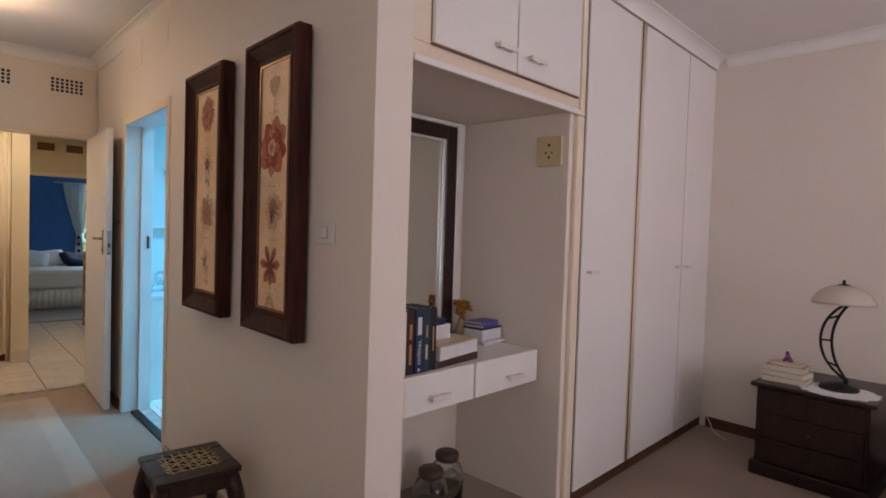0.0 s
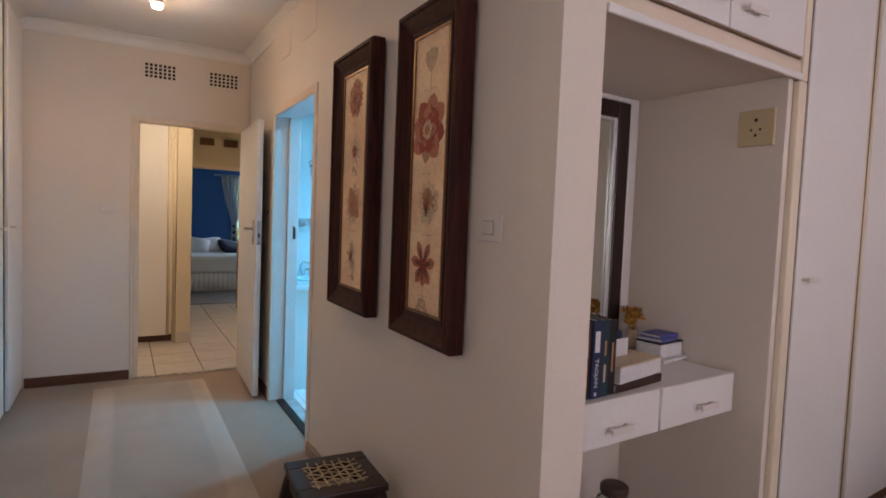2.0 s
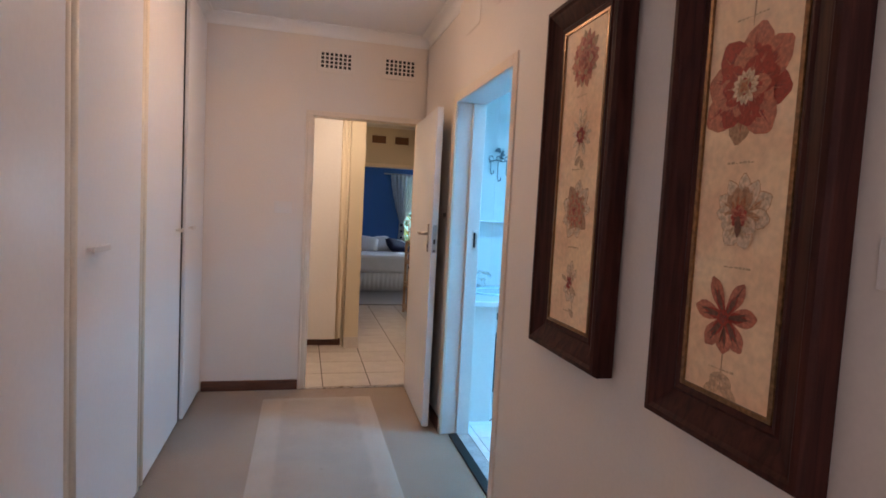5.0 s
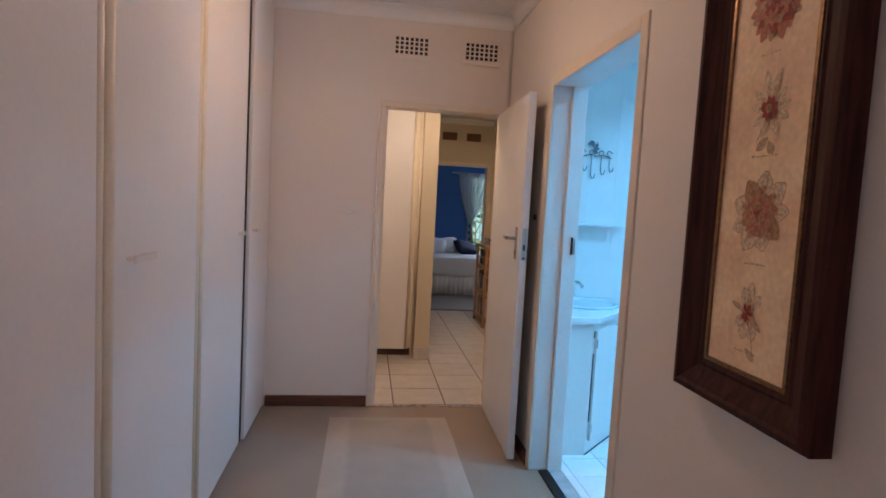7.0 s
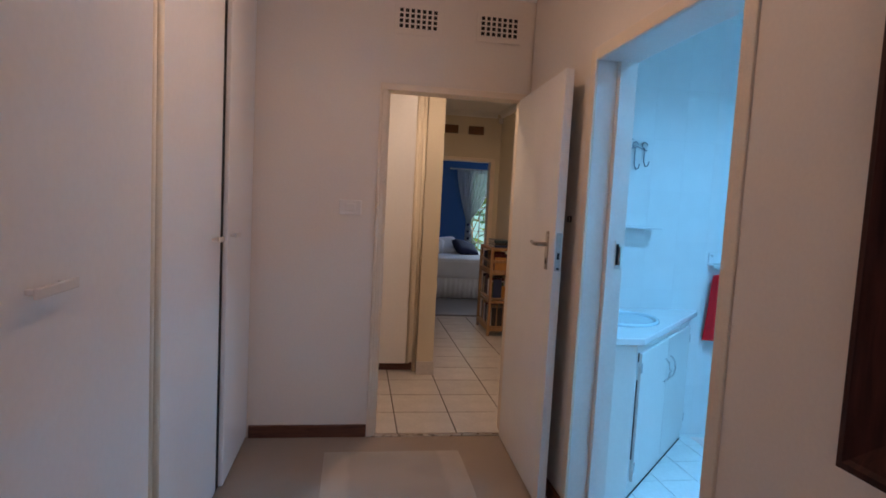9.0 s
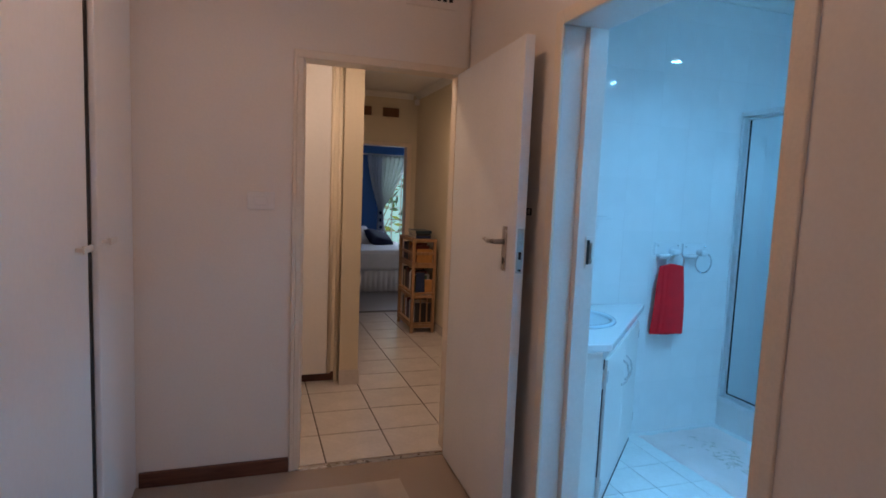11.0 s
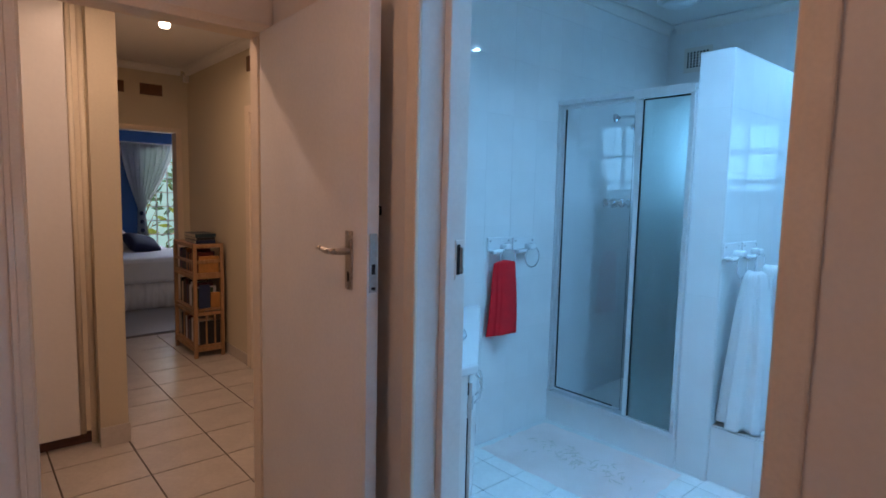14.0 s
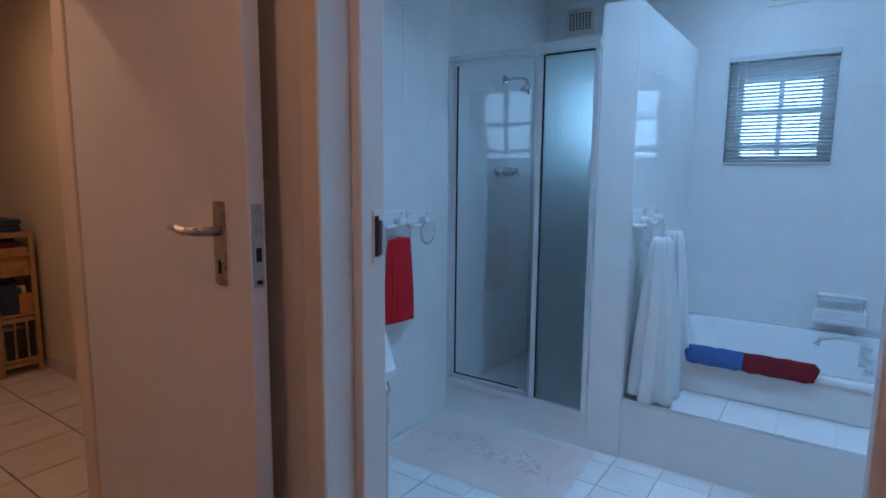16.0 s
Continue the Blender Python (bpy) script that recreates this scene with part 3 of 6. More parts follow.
# upper cupboard over the niche
up = thing("niche_top_cupboard", "white two-door cupboard above the dressing niche", "cupboard", NM)
part("body", boxes((1.563, 2.64, WY, 2.38, 1.975, 2.60), bevel=0.002), WALL, up)
part("face_frame", boxes((1.563, 2.68, WY - 0.018, WY, 1.962, 2.035), (1.563, 1.650, WY - 0.018, WY, 2.035, 2.60), (2.648, 2.68, WY - 0.018, WY, 2.035, 2.60), bevel=0.004), FRAMEP, up, "cream face frame")
part("bead", boxes((1.563, 2.68, WY - 0.030, WY - 0.018, 1.958, 1.985), bevel=0.005), DOORW, up, "white bead strip")
for x0, x1, hx in ((1.652, 2.138, 2.047), (2.146, 2.648, 2.267)):
    d = part("door", boxes((x0, x1, WY - 0.036, WY - 0.019, 2.040, 2.60), bevel=0.003), DOORW, up)
    part("edge_strip", boxes((x0 - 0.003, x1 + 0.003, WY - 0.030, WY - 0.020, 2.034, 2.040)), BRONZE, d)
    bow_handle(d, (hx, WY - 0.036, 2.118), HX, 0.12)

# niche sides, back and desk
struct("wall_niche_back", boxes((1.54, 2.67, 2.38, 2.41, 0, CZ)), WALL, "cream back wall of the dressing niche", "wall").matrix_basis = NM
struct("panel_niche_side", boxes((2.630, 2.668, WY, 2.38, 0, 1.974), bevel=0.002), WALL, "cream side panel of the dressing niche", "panel").matrix_basis = NM
struct("trim_niche_edge", boxes((2.664, 2.725, WY - 0.026, WY, 0.0, 1.957), (2.682, 2.725, WY - 0.026, WY, 1.957, 2.60), bevel=0.006), CREAM, "cream edge strip beside the dressing niche", "trim").matrix_basis = NM
desk = thing("dressing_desk", "white two-drawer dressing desk built into the niche", "desk", NM)
part("top", boxes((1.545, 2.575, 1.815, 2.38, 0.768, 0.798), bevel=0.003), DOORW, desk)
part("carcass", boxes((1.545, 2.575, 1.828, 2.36, 0.655, 0.766), bevel=0.002), DOORW, desk)
for x0, x1, hx in ((1.56, 2.092, 1.862), (2.104, 2.573, 2.37)):
    d = part("drawer_front", boxes((x0, x1, 1.800, 1.826, 0.645, 0.801), bevel=0.005), DOORW, desk)
    bow_handle(d, (hx, 1.800, 0.702), HX, 0.11)


def wardrobe(name, label, x0, x1, doors, z1=2.60):
    w = thing(name, label, "wardrobe", NM)
    part("body", boxes((x0, x1, WY, 2.33, 0.06, z1 + 0.01), bevel=0.002), CREAM, w)
    part("plinth", boxes((x0, x1, WY - 0.014, WY + 0.04, 0, 0.058), bevel=0.003), SKIRT, w, "dark brown plinth")
    for a, b, hx in doors:
        d = part("door", boxes((a, b, WY - 0.022, WY - 0.002, 0.063, z1), bevel=0.004), DOORW, w)
        bow_handle(d, (hx, WY - 0.022, 1.185), HX, 0.09)
    return w


def bead(w, x, r, mat, label="rounded cream bead"):
    part("bead", moved(tube(bmesh.new(), [(0, 0, 0.063), (0, 0, 2.605)], r), pose(x, WY - 0.012, 0)), mat, w, label)


w1 = wardrobe("tall_wardrobe", "tall white single-door built-in wardrobe", 2.727, 3.365, [(2.752, 3.322, 2.845)])
bead(w1, 2.738, 0.009, BRONZE, "dark brown edge bead")
bead(w1, 3.336, 0.010, CREAM)
bead(w1, 3.357, 0.008, BRONZE, "brown edge bead")
w2 = wardrobe("tall_wardrobe", "tall white two-door built-in wardrobe", 3.367, 4.62, [(3.398, 4.062, 3.985), (4.070, 4.60, 4.155)])
bead(w2, 3.382, 0.011, CREAM)
# thin brown strip that fills the gap between the two doors
part("edge_strip", boxes((4.063, 4.069, WY - 0.020, WY - 0.012, 0.035, 2.6)), BRONZE, w2)
struct("trim_wardrobe_top", boxes((1.40, 4.62, WY - 0.026, WY + 0.1, 2.611, CZ - 0.002), bevel=0.003), WALL, "cream bulkhead above the wardrobes", "trim").matrix_basis = NM

# wardrobes along the passage to the door
LX = -0.245


def left_wardrobe(label, y0, y1, doors):
    w = thing("passage_wardrobe", label, "wardrobe", group="wardrobes along the wall")
    part("body", boxes((LX - 0.58, LX, y0, y1, 0.06, 2.605), bevel=0.002), CREAM, w)
    part("plinth", boxes((LX - 0.04, LX - 0.02, y0, y1, 0, 0.06)), SKIRT, w, "dark brown plinth")
    for a, b, hy in doors:
        d = part("door", boxes((LX + 0.002, LX + 0.022, a, b, 0.03, 2.60), bevel=0.004), DOORW, w)
        bow_handle(d, (LX + 0.022, hy, 1.205), HY, 0.16 if hy < 4 else 0.10, (1, 0))
    for yy in (y0 + 0.028, y1 - 0.030):
        part("bead", tube(bmesh.new(), [(LX + 0.012, yy, 0.03), (LX + 0.012, yy, 2.6)], 0.016), CREAM, w, "rounded cream bead")
    return w


left_wardrobe("tall white built-in wardrobe with cream edging", 1.30, 2.16, [(1.325, 2.135, 2.02)])
left_wardrobe("tall white built-in wardrobe with cream edging", 2.163, 3.10, [(2.188, 3.05, 2.30)])
left_wardrobe("tall white built-in wardrobe with one door", 3.103, 3.91, [(3.145, 3.868, 3.29)])
w = left_wardrobe("tall white two-door wardrobe, one door slightly open", 3.913, EW - 0.003, [(3.94, 4.720, 4.615)])
ajar = part("door_ajar", boxes((LX + 0.020, LX + 0.042, 4.767, 5.345, 0.03, 2.60), bevel=0.004), DOORW, w, "white door left slightly open")
bow_handle(ajar, (LX + 0.042, 4.855, 1.21), HY, 0.10, (1, 0))
# solid black strip in place of the shade beside the open door
part("gap", boxes((LX + 0.0005, LX + 0.021, 4.722, 4.765, 0.03, 2.60)), BLACK, w)
struct("trim_left_bulkhead", boxes((LX - 0.58, LX, 1.30, EW - 0.003, 2.607, CZ - 0.002)), WALL, "cream bulkhead above the wardrobes", "trim")


# ---- framed prints ----
def petal(bm, length, width, angle, c, curl=0.0, mat=0, lift=0.0, other=None, full=1.0):
    """A leaf-shaped flat petal in the yz plane round c; mat may be one colour or six from base to tip, other those of its second half."""
    n = 6
    ca, sa = math.cos(angle), math.sin(angle)
    row = []
    for i in range(n + 1):
        s = i / n
        row.append((s * length, width * math.sin(math.pi * min(1, s ** full * 0.92 + 0.06)) ** 0.7))
    mid = [bm.verts.new((c[0] - lift - 0.0001, c[1] + ca * u, c[2] + sa * u)) for u, _ in row]
    lft = [bm.verts.new((c[0] - lift, c[1] + ca * u - sa * v + curl * u * sa, c[2] + sa * u + ca * v)) for u, v in row]
    rgt = [bm.verts.new((c[0] - lift, c[1] + ca * u + sa * v + curl * u * sa, c[2] + sa * u - ca * v)) for u, v in row]
    one = [mat] * n if isinstance(mat, int) else mat
    two = other or one
    for i in range(n):
        bm.faces.new((mid[i], mid[i + 1], lft[i + 1], lft[i])).material_index = one[i]
        bm.faces.new((mid[i + 1], mid[i], rgt[i], rgt[i + 1])).material_index = two[i]


# printed petals: rim, then tones from base to tip on either half
RED = (1, (4, 1, 0, 0, 6, 0), (1, 0, 0, 6, 6, 6))
PLUM = (4, (4, 1, 1, 0, 0, 1), (4, 1, 0, 0, 6, 0))
RUST = (0, (1, 0, 2, 2, 3, 2), (0, 2, 2, 3, 3, 2))
PEACH = (2, (1, 2, 3, 7, 7, 2), (0, 2, 7, 5, 7, 3))
CREAMY = (3, (4, 3, 7, 5, 5, 7), (3, 7, 5, 5, 5, 5))
FADED = (3, (3, 3, 7, 7, 7, 7), (3, 7, 7, 7, 5, 7))
DARK = (4, (4, 4, 1, 1, 4, 4), (4, 1, 1, 0, 1, 4))
STRIPED = (4, (4, 1, 0, 0, 2, 0), (1, 0, 0, 6, 0, 0))
DUSK = (1, (1, 0, 6, 6, 0, 1), (4, 1, 6, 0, 6, 6))


def shaded_petal(bm, l, w, a, c, tone, lift, full=1.35, strokes=9):
    """A petal in one tone, darker towards its base, drawn over with fine tapering strokes."""
    pale = tone in (CREAMY, FADED, PEACH)
    if pale:
        petal(bm, l, w, a, c, mat=tone[0], lift=lift, full=full)
    petal(bm, l * 0.985, w * (0.95 if pale else 1.0), a, c, mat=tone[2][3], lift=lift + 0.0002, full=full)
    petal(bm, l * 0.66, w * 0.55, a, c, mat=tone[1][2], lift=lift + 0.0004, full=1.1)
    for k in range(strokes):
        s = -0.72 + 1.44 * (k + 0.5) / strokes
        ln = l * (0.93 - 0.28 * abs(s)) * (0.8 + 0.2 * math.sin(5.1 * k + 9 * a))
        petal(bm, ln, w * (0.075 if tone is STRIPED else 0.045), a + s * math.atan2(w, l), c, mat=tone[0] if tone is STRIPED else (tone[1][1], tone[2][4], tone[1][2])[k % 3], lift=lift + 0.0006)


def flower(c, kind, r):
    """A printed flower head, flat on the paper."""
    bm, rnd = bmesh.new(), random.Random(int(r * 1000) + len(kind) * 7)
    x, y, z = c

    def ring(n, l, w, start, tones, lift, wob=0.08, full=1.35):
        for k in range(n):
            a = 2 * math.pi * k / n + start + rnd.uniform(-wob, wob)
            shaded_petal(bm, r * l * rnd.uniform(0.9, 1.06), r * w * rnd.uniform(0.85, 1.15), a, c, tones[k % len(tones)], lift + 0.0008 * (k % 2), full)

    def stem(l, a, leaves=()):
        petal(bm, r * l, r * 0.02, radians(a), c, mat=3, lift=-0.0001)
        for dz, b, ll in leaves:
            shaded_petal(bm, r * ll, r * 0.14, radians(b), (x, y, z - r * dz), FADED, 0.0)

    def fan(rows, tone, lift, strokes=9):
        for a, l, w in rows:
            shaded_petal(bm, r * l, r * w, radians(a), c, tone, lift + 0.0009 * (a % 3), 1.7, strokes)

    if kind == "big":
        ring(8, 1.0, 0.31, 0.2, (RED, PLUM, RED, RED, PLUM, RED, RUST, RED), 0.0, full=1.45)
        ring(8, 0.72, 0.24, 0.58, (PLUM, RED, DUSK), 0.0018, full=1.6)
        ring(10, 0.52, 0.17, 0.1, (DUSK, PLUM, RED), 0.0036)
        ring(14, 0.30, 0.06, 0.0, (PEACH, CREAMY), 0.0054)
        ring(8, 0.15, 0.07, 0.0, (DARK, RUST), 0.0072)
    elif kind == "tulip":
        for a, w in ((62, 0.26), (118, 0.26), (78, 0.24), (104, 0.24), (90, 0.26)):
            shaded_petal(bm, r * 1.1, r * w, radians(a), (x, y, z - r * 0.4), FADED, 0.0008 * (a % 4))
        petal(bm, r * 1.1, r * 0.03, radians(-88), (x, y, z - r * 0.4), mat=3)
    elif kind == "peony":
        fan([(62, 0.95, 0.20), (90, 1.0, 0.20), (118, 0.92, 0.2), (30, 0.9, 0.22), (150, 0.95, 0.26), (185, 0.85, 0.24), (5, 0.8, 0.2)], PEACH, 0.0)
        fan([(76, 0.7, 0.16), (104, 0.7, 0.16), (48, 0.66, 0.16)], RUST, 0.0030, 5)
        fan([(215, 0.6, 0.2), (252, 0.78, 0.26), (300, 0.8, 0.28), (335, 0.62, 0.2)], CREAMY, 0.0036, 4)
        ring(9, 0.28, 0.10, 0.0, (PLUM, RED), 0.0066, 0.2)
        petal(bm, r * 0.5, r * 0.1, radians(268), c, mat=4, lift=0.0084)
    elif kind == "lily":
        fan([(75, 1.05, 0.13), (104, 1.0, 0.12), (40, 0.85, 0.11), (140, 0.7, 0.11), (10, 0.7, 0.12), (172, 0.72, 0.12), (205, 0.75, 0.12), (330, 0.75, 0.11), (245, 0.8, 0.13), (290, 0.75, 0.12)], CREAMY, 0.0, 4)
        ring(9, 0.34, 0.09, 0.0, (DARK, PLUM), 0.0036, 0.2)
        ring(5, 0.13, 0.06, 0.0, (RUST,), 0.0054, 0.2)
        stem(1.05, -62, ((0.75, -35, 0.5), (0.85, 235, 0.4)))
    elif kind == "bud":
        fan([(95, 0.95, 0.2), (70, 0.8, 0.2), (130, 0.75, 0.18), (250, 0.85, 0.24), (285, 0.85, 0.26), (320, 0.7, 0.16)], CREAMY, 0.0, 4)
        fan([(215, 0.8, 0.1), (20, 0.75, 0.09)], FADED, 0.0030, 3)
        ring(7, 0.3, 0.08, 0.3, (PLUM, DARK), 0.0044, 0.2)
        stem(1.5, -105, ((1.1, 215, 0.5),))
    elif kind == "orchid":
        fan([(62, 1.02, 0.20), (122, 0.98, 0.20), (172, 0.95, 0.22), (8, 1.0, 0.22), (232, 0.9, 0.24), (308, 0.92, 0.24), (270, 0.85, 0.26)], STRIPED, 0.0, 9)
        ring(7, 0.2, 0.09, 0.0, (DARK,), 0.0054)
        stem(1.80, -90, ((1.62, 200, 0.55), (1.62, 340, 0.55), (1.3, 222, 0.45), (1.3, 318, 0.45)))
    elif kind == "round":
        ring(17, 1.0, 0.19, 0.0, (RED, RUST, RED), 0.0)
        ring(15, 0.82, 0.18, 0.2, (RED, PLUM), 0.0018)
        ring(12, 0.62, 0.17, 0.1, (RUST, RED), 0.0036)
        ring(9, 0.40, 0.14, 0.0, (DUSK, RED), 0.0054)
        ring(6, 0.2, 0.09, 0.0, (RED, PLUM), 0.0072)
    else:
        ring(9, 1.0, 0.30, 0.3, (PEACH, RUST, PEACH, PEACH), 0.0, 0.04, 1.0)
        ring(22, 0.58, 0.14, 0.0, (RED, RUST), 0.0018)
        ring(18, 0.46, 0.12, 0.1, (RUST, RED), 0.0036)
        ring(13, 0.33, 0.10, 0.2, (RED, RUST), 0.0054)
        ring(7, 0.18, 0.08, 0.0, (RUST, RED), 0.0072)
    return bm


def print_frame(label, y0, y1, z0, z1, xw, flowers):
    """Deep dark frame, gilt bead and printed paper; y0 is the end nearer the corner."""
    t = thing("framed_print", label, "picture", group="framed flower prints")
    fw, d = 0.098, 0.045
    bm = bmesh.new()
    prof = [(0.0, 0.0), (0.0, 0.050), (0.006, 0.062), (0.020, 0.064), (0.028, 0.056), (0.034, 0.054), (0.076, 0.034), (0.083, 0.038), (0.092, 0.035), (fw, 0.030), (fw, 0.0)]
    rings = []
    for cy, cz, sy, sz in ((y0, z0, 1, 1), (y1, z0, -1, 1), (y1, z1, -1, -1), (y0, z1, 1, -1)):
        rings.append([bm.verts.new((xw - h, cy + sy * u, cz + sz * u)) for u, h in prof])
    n = len(prof)
    for a, b in zip(rings, rings[1:] + rings[:1]):
        for i in range(n):
            bm.faces.new((a[i], a[(i + 1) % n], b[(i + 1) % n], b[i]))
    bmesh.ops.recalc_face_normals(bm, faces=bm.faces[:])
    part("frame", bm, FRAMEW, t, "dark mahogany stained frame")
    g = fw + 0.008
    part("slip", boxes((xw - 0.036, xw - 0.003, y0 + fw - 0.002, y0 + g, z0 + fw, z1 - fw), (xw - 0.036, xw - 0.003, y1 - g, y1 - fw + 0.002, z0 + fw, z1 - fw),
                       (xw - 0.035, xw - 0.003, y0 + fw, y1 - fw, z0 + fw - 0.002, z0 + g), (xw - 0.035, xw - 0.003, y0 + fw, y1 - fw, z1 - g, z1 - fw + 0.002)), GILT, t, "gilt inner slip")
    paper = part("print", boxes((xw - 0.030, xw - 0.003, y0 + fw, y1 - fw, z0 + fw, z1 - fw)), ART, t, "aged paper with botanical flower drawings")
    for kind, fy, fz, r in flowers:
        part("flower", flower((xw - 0.0304, fy, fz), kind, r), PETALS, paper)
    ink = random.Random(int(y0 * 100))
    for kind, fy, fz, r in flowers:
        yy = fy - 0.035
        cap = bmesh.new()
        while yy < fy + 0.04:
            l = ink.uniform(0.004, 0.012)
            box(cap, xw - 0.0304, xw - 0.0300, yy, yy + l, fz - r * 1.22 - 0.0007, fz - r * 1.22 + ink.uniform(0.0008, 0.004))
            yy += l + 0.003
        part("caption", cap, PETALS[7], paper, "faded handwritten caption")
    return t


def wall_x(y):
    return PW0[0] + (PW1[0] - PW0[0]) * (y - PW0[1]) / (PW1[1] - PW0[1])


print_frame("tall dark-framed print of four red and brown flowers", 1.866, 2.320, 0.934, 2.120, wall_x(2.08) - 0.010,
            [("tulip", 2.095, 1.915, 0.075), ("big", 2.10, 1.682, 0.126), ("peony", 2.085, 1.420, 0.088), ("orchid", 2.105, 1.207, 0.092)])
print_frame("tall dark-framed print of four small flowers", 2.545, 3.030, 0.940, 2.116, wall_x(2.80) - 0.006,
            [("round", 2.785, 1.900, 0.092), ("lily", 2.775, 1.66, 0.088), ("mixed", 2.78, 1.42, 0.098), ("bud", 2.785, 1.185, 0.078)])

# light switch by the corner and by the door
def switch(x, y, z, m, label, w=0.13, h=0.085, rockers=3):
    t = thing("light_switch", label, "switch", m)
    plate = part("plate", boxes((-w / 2, w / 2, -0.009, 0, -h / 2, h / 2), bevel=0.003), PLASTIC, t)
    part("surround", boxes((-0.030, 0.030, -0.0115, -0.009, -0.022, 0.022), bevel=0.001), STEEL if rockers > 1 else PLASTIC, plate)
    for k in range(rockers):
        x0 = -0.027 + k * 0.054 / rockers
        part("rocker", boxes((x0 + 0.001, x0 + 0.054 / rockers - 0.001, -0.016, -0.011, -0.019, 0.019), bevel=0.002), PLASTIC, plate)
    return t


switch(0, 0, 0, pose(wall_x(1.762) - 0.001, 1.762, 1.352, 0, 0, -88.6), "white three-rocker light switch on cream wall")
switch(0, 0, 0, pose(0.332, EW - 0.001, 1.358), "white light switch plate beside the doorway", 0.125, 0.085, 1)


# air bricks
def vent(name, m, w, h, cols, rows, mat, label, hole_shade=0.010, category="air vent"):
    t = thing(name, label, category, m)
    part("plate", boxes((-w / 2 - 0.022, w / 2 + 0.022, -0.006, 0, -h / 2 - 0.03, h / 2 + 0.03), bevel=0.003), mat, t)
    part("grille", boxes((-w / 2, w / 2, -0.010, -0.005, -h / 2, h / 2), bevel=0.002), mat, t)
    for i in range(cols):
        for j in range(rows):
            px, pz = -w / 2 + w * (i + 0.5) / cols, -h / 2 + h * (j + 0.5) / rows
            # black square on the solid grille, the dark inside an opening
            part("hole_shade", boxes((px - hole_shade, px + hole_shade, -0.0108, -0.0100, pz - hole_shade, pz + hole_shade)), BLACK, t)
    return t


vent("air_vent", pose(0.672, EW - 0.001, 2.44), 0.225, 0.115, 7, 4, WALL, "white painted square-holed air vent above the door")
vent("air_vent", pose(1.143, EW - 0.001, 2.44), 0.225, 0.115, 7, 4, WALL, "white painted square-holed air vent above the door")
for y0, y1 in ((4.05, 4.29), (3.50, 3.77)):
    solo("vent_cover", boxes((-0.012, 0, y0, y1, 2.40, 2.565), bevel=0.003), WALL, "painted-over blank vent cover high on the wall", "vent cover", pose(1.361, 0, 0))

# socket in the niche and the mirror
sk = thing("wall_socket", "old ivory wall socket with round pin holes", "socket", NM @ pose(2.629, 1.678 + 0.128, 1.785, 0, 0, -90))
part("plate", boxes((-0.072, 0.072, -0.014, 0, -0.072, 0.072), bevel=0.004), IVORY, sk)
for px, pz, r in ((0, 0.03, 0.007), (-0.018, -0.008, 0.005), (0.018, -0.008, 0.005), (0.0, -0.03, 0.006)):
    # black discs on the plate paint the dark inside the pin sockets
    part("pin_hole_shade", moved(lathe([(r, 0), (r, 0.0012)], 12), pose(px, -0.0138, pz, 90, 0, 0)), BLACK, sk)

mir = thing("niche_mirror", "tall mirror in a dark wooden frame", "mirror", NM)
part("glass", boxes((1.62, 2.452, 2.368, 2.372, 0.83, 1.87)), MIRROR, mir)
part("frame", boxes((2.452, 2.535, 2.348, 2.378, 0.80, 1.945), (1.55, 1.62, 2.348, 2.378, 0.80, 1.945), (1.62, 2.452, 2.348, 2.378, 1.87, 1.945), (1.62, 2.452, 2.348, 2.378, 0.80, 0.83), bevel=0.006), DARKW, mir)
part("slip", boxes((2.432, 2.453, 2.353, 2.367, 0.83, 1.87), (1.62, 2.432, 2.353, 2.367, 1.855, 1.87), bevel=0.002), ALU, mir, "silver inner slip")
struct("trim_mirror_moulding", boxes((2.540, 2.600, 2.352, 2.379, 0.80, 1.972), (1.545, 2.540, 2.352, 2.379, 1.948, 1.972), bevel=0.008), ENAMEL, "white moulding round the mirror", "trim").matrix_basis = NM
# ---- bedroom things ----
bm = bmesh.new()
cols = []
for j in range(90):
    y = 2.72 + 2.455 * j / 89
    w0, w1 = 0.247 + 0.006 * noise.noise((y * 2.1, 0, 0)), 1.0 + 0.007 * noise.noise((y * 1.7, 5, 0))
    row = []
    for i in range(25):
        u = i / 24
        e = min(1.0, 12 * min(u, 1 - u), 0.4 * min(j, 89 - j))
        row.append(bm.verts.new((w0 + (w1 - w0) * u, y, 0.001 + 0.011 * e ** 0.5 + 0.0018 * noise.noise((u * 6, y * 5, 2)) * e)))
    cols.append(row)
for a, c in zip(cols, cols[1:]):
    for i in range(24):
        bm.faces.new((a[i], a[i + 1], c[i + 1], c[i])).smooth = True
solo("runner_rug", bm, RUNNER, "long pale beige wool runner with lighter side bands on carpet", "rug")

# low stool with a rawhide seat
st = thing("riempie_stool", "low dark wooden stool with a laced rawhide seat", "stool", pose(1.115, 2.315, 0, 0, 0, -3))
S, SZ = 0.158, 0.405
part("seat_frame", boxes((-S, S, -S, -S + 0.07, SZ - 0.028, SZ), (-S, S, S - 0.07, S, SZ - 0.028, SZ), (-S, -S + 0.07, -S + 0.07, S - 0.07, SZ - 0.028, SZ - 0.001), (S - 0.07, S, -S + 0.07, S - 0.07, SZ - 0.028, SZ - 0.001), bevel=0.005), DARKW, st)
for k in range(4):
    part("apron", moved(boxes((-0.12, 0.12, -0.145, -0.125, SZ - 0.09, SZ - 0.028), bevel=0.004), pose(0, 0, 0, 0, 0, 90 * k)), DARKW, st)
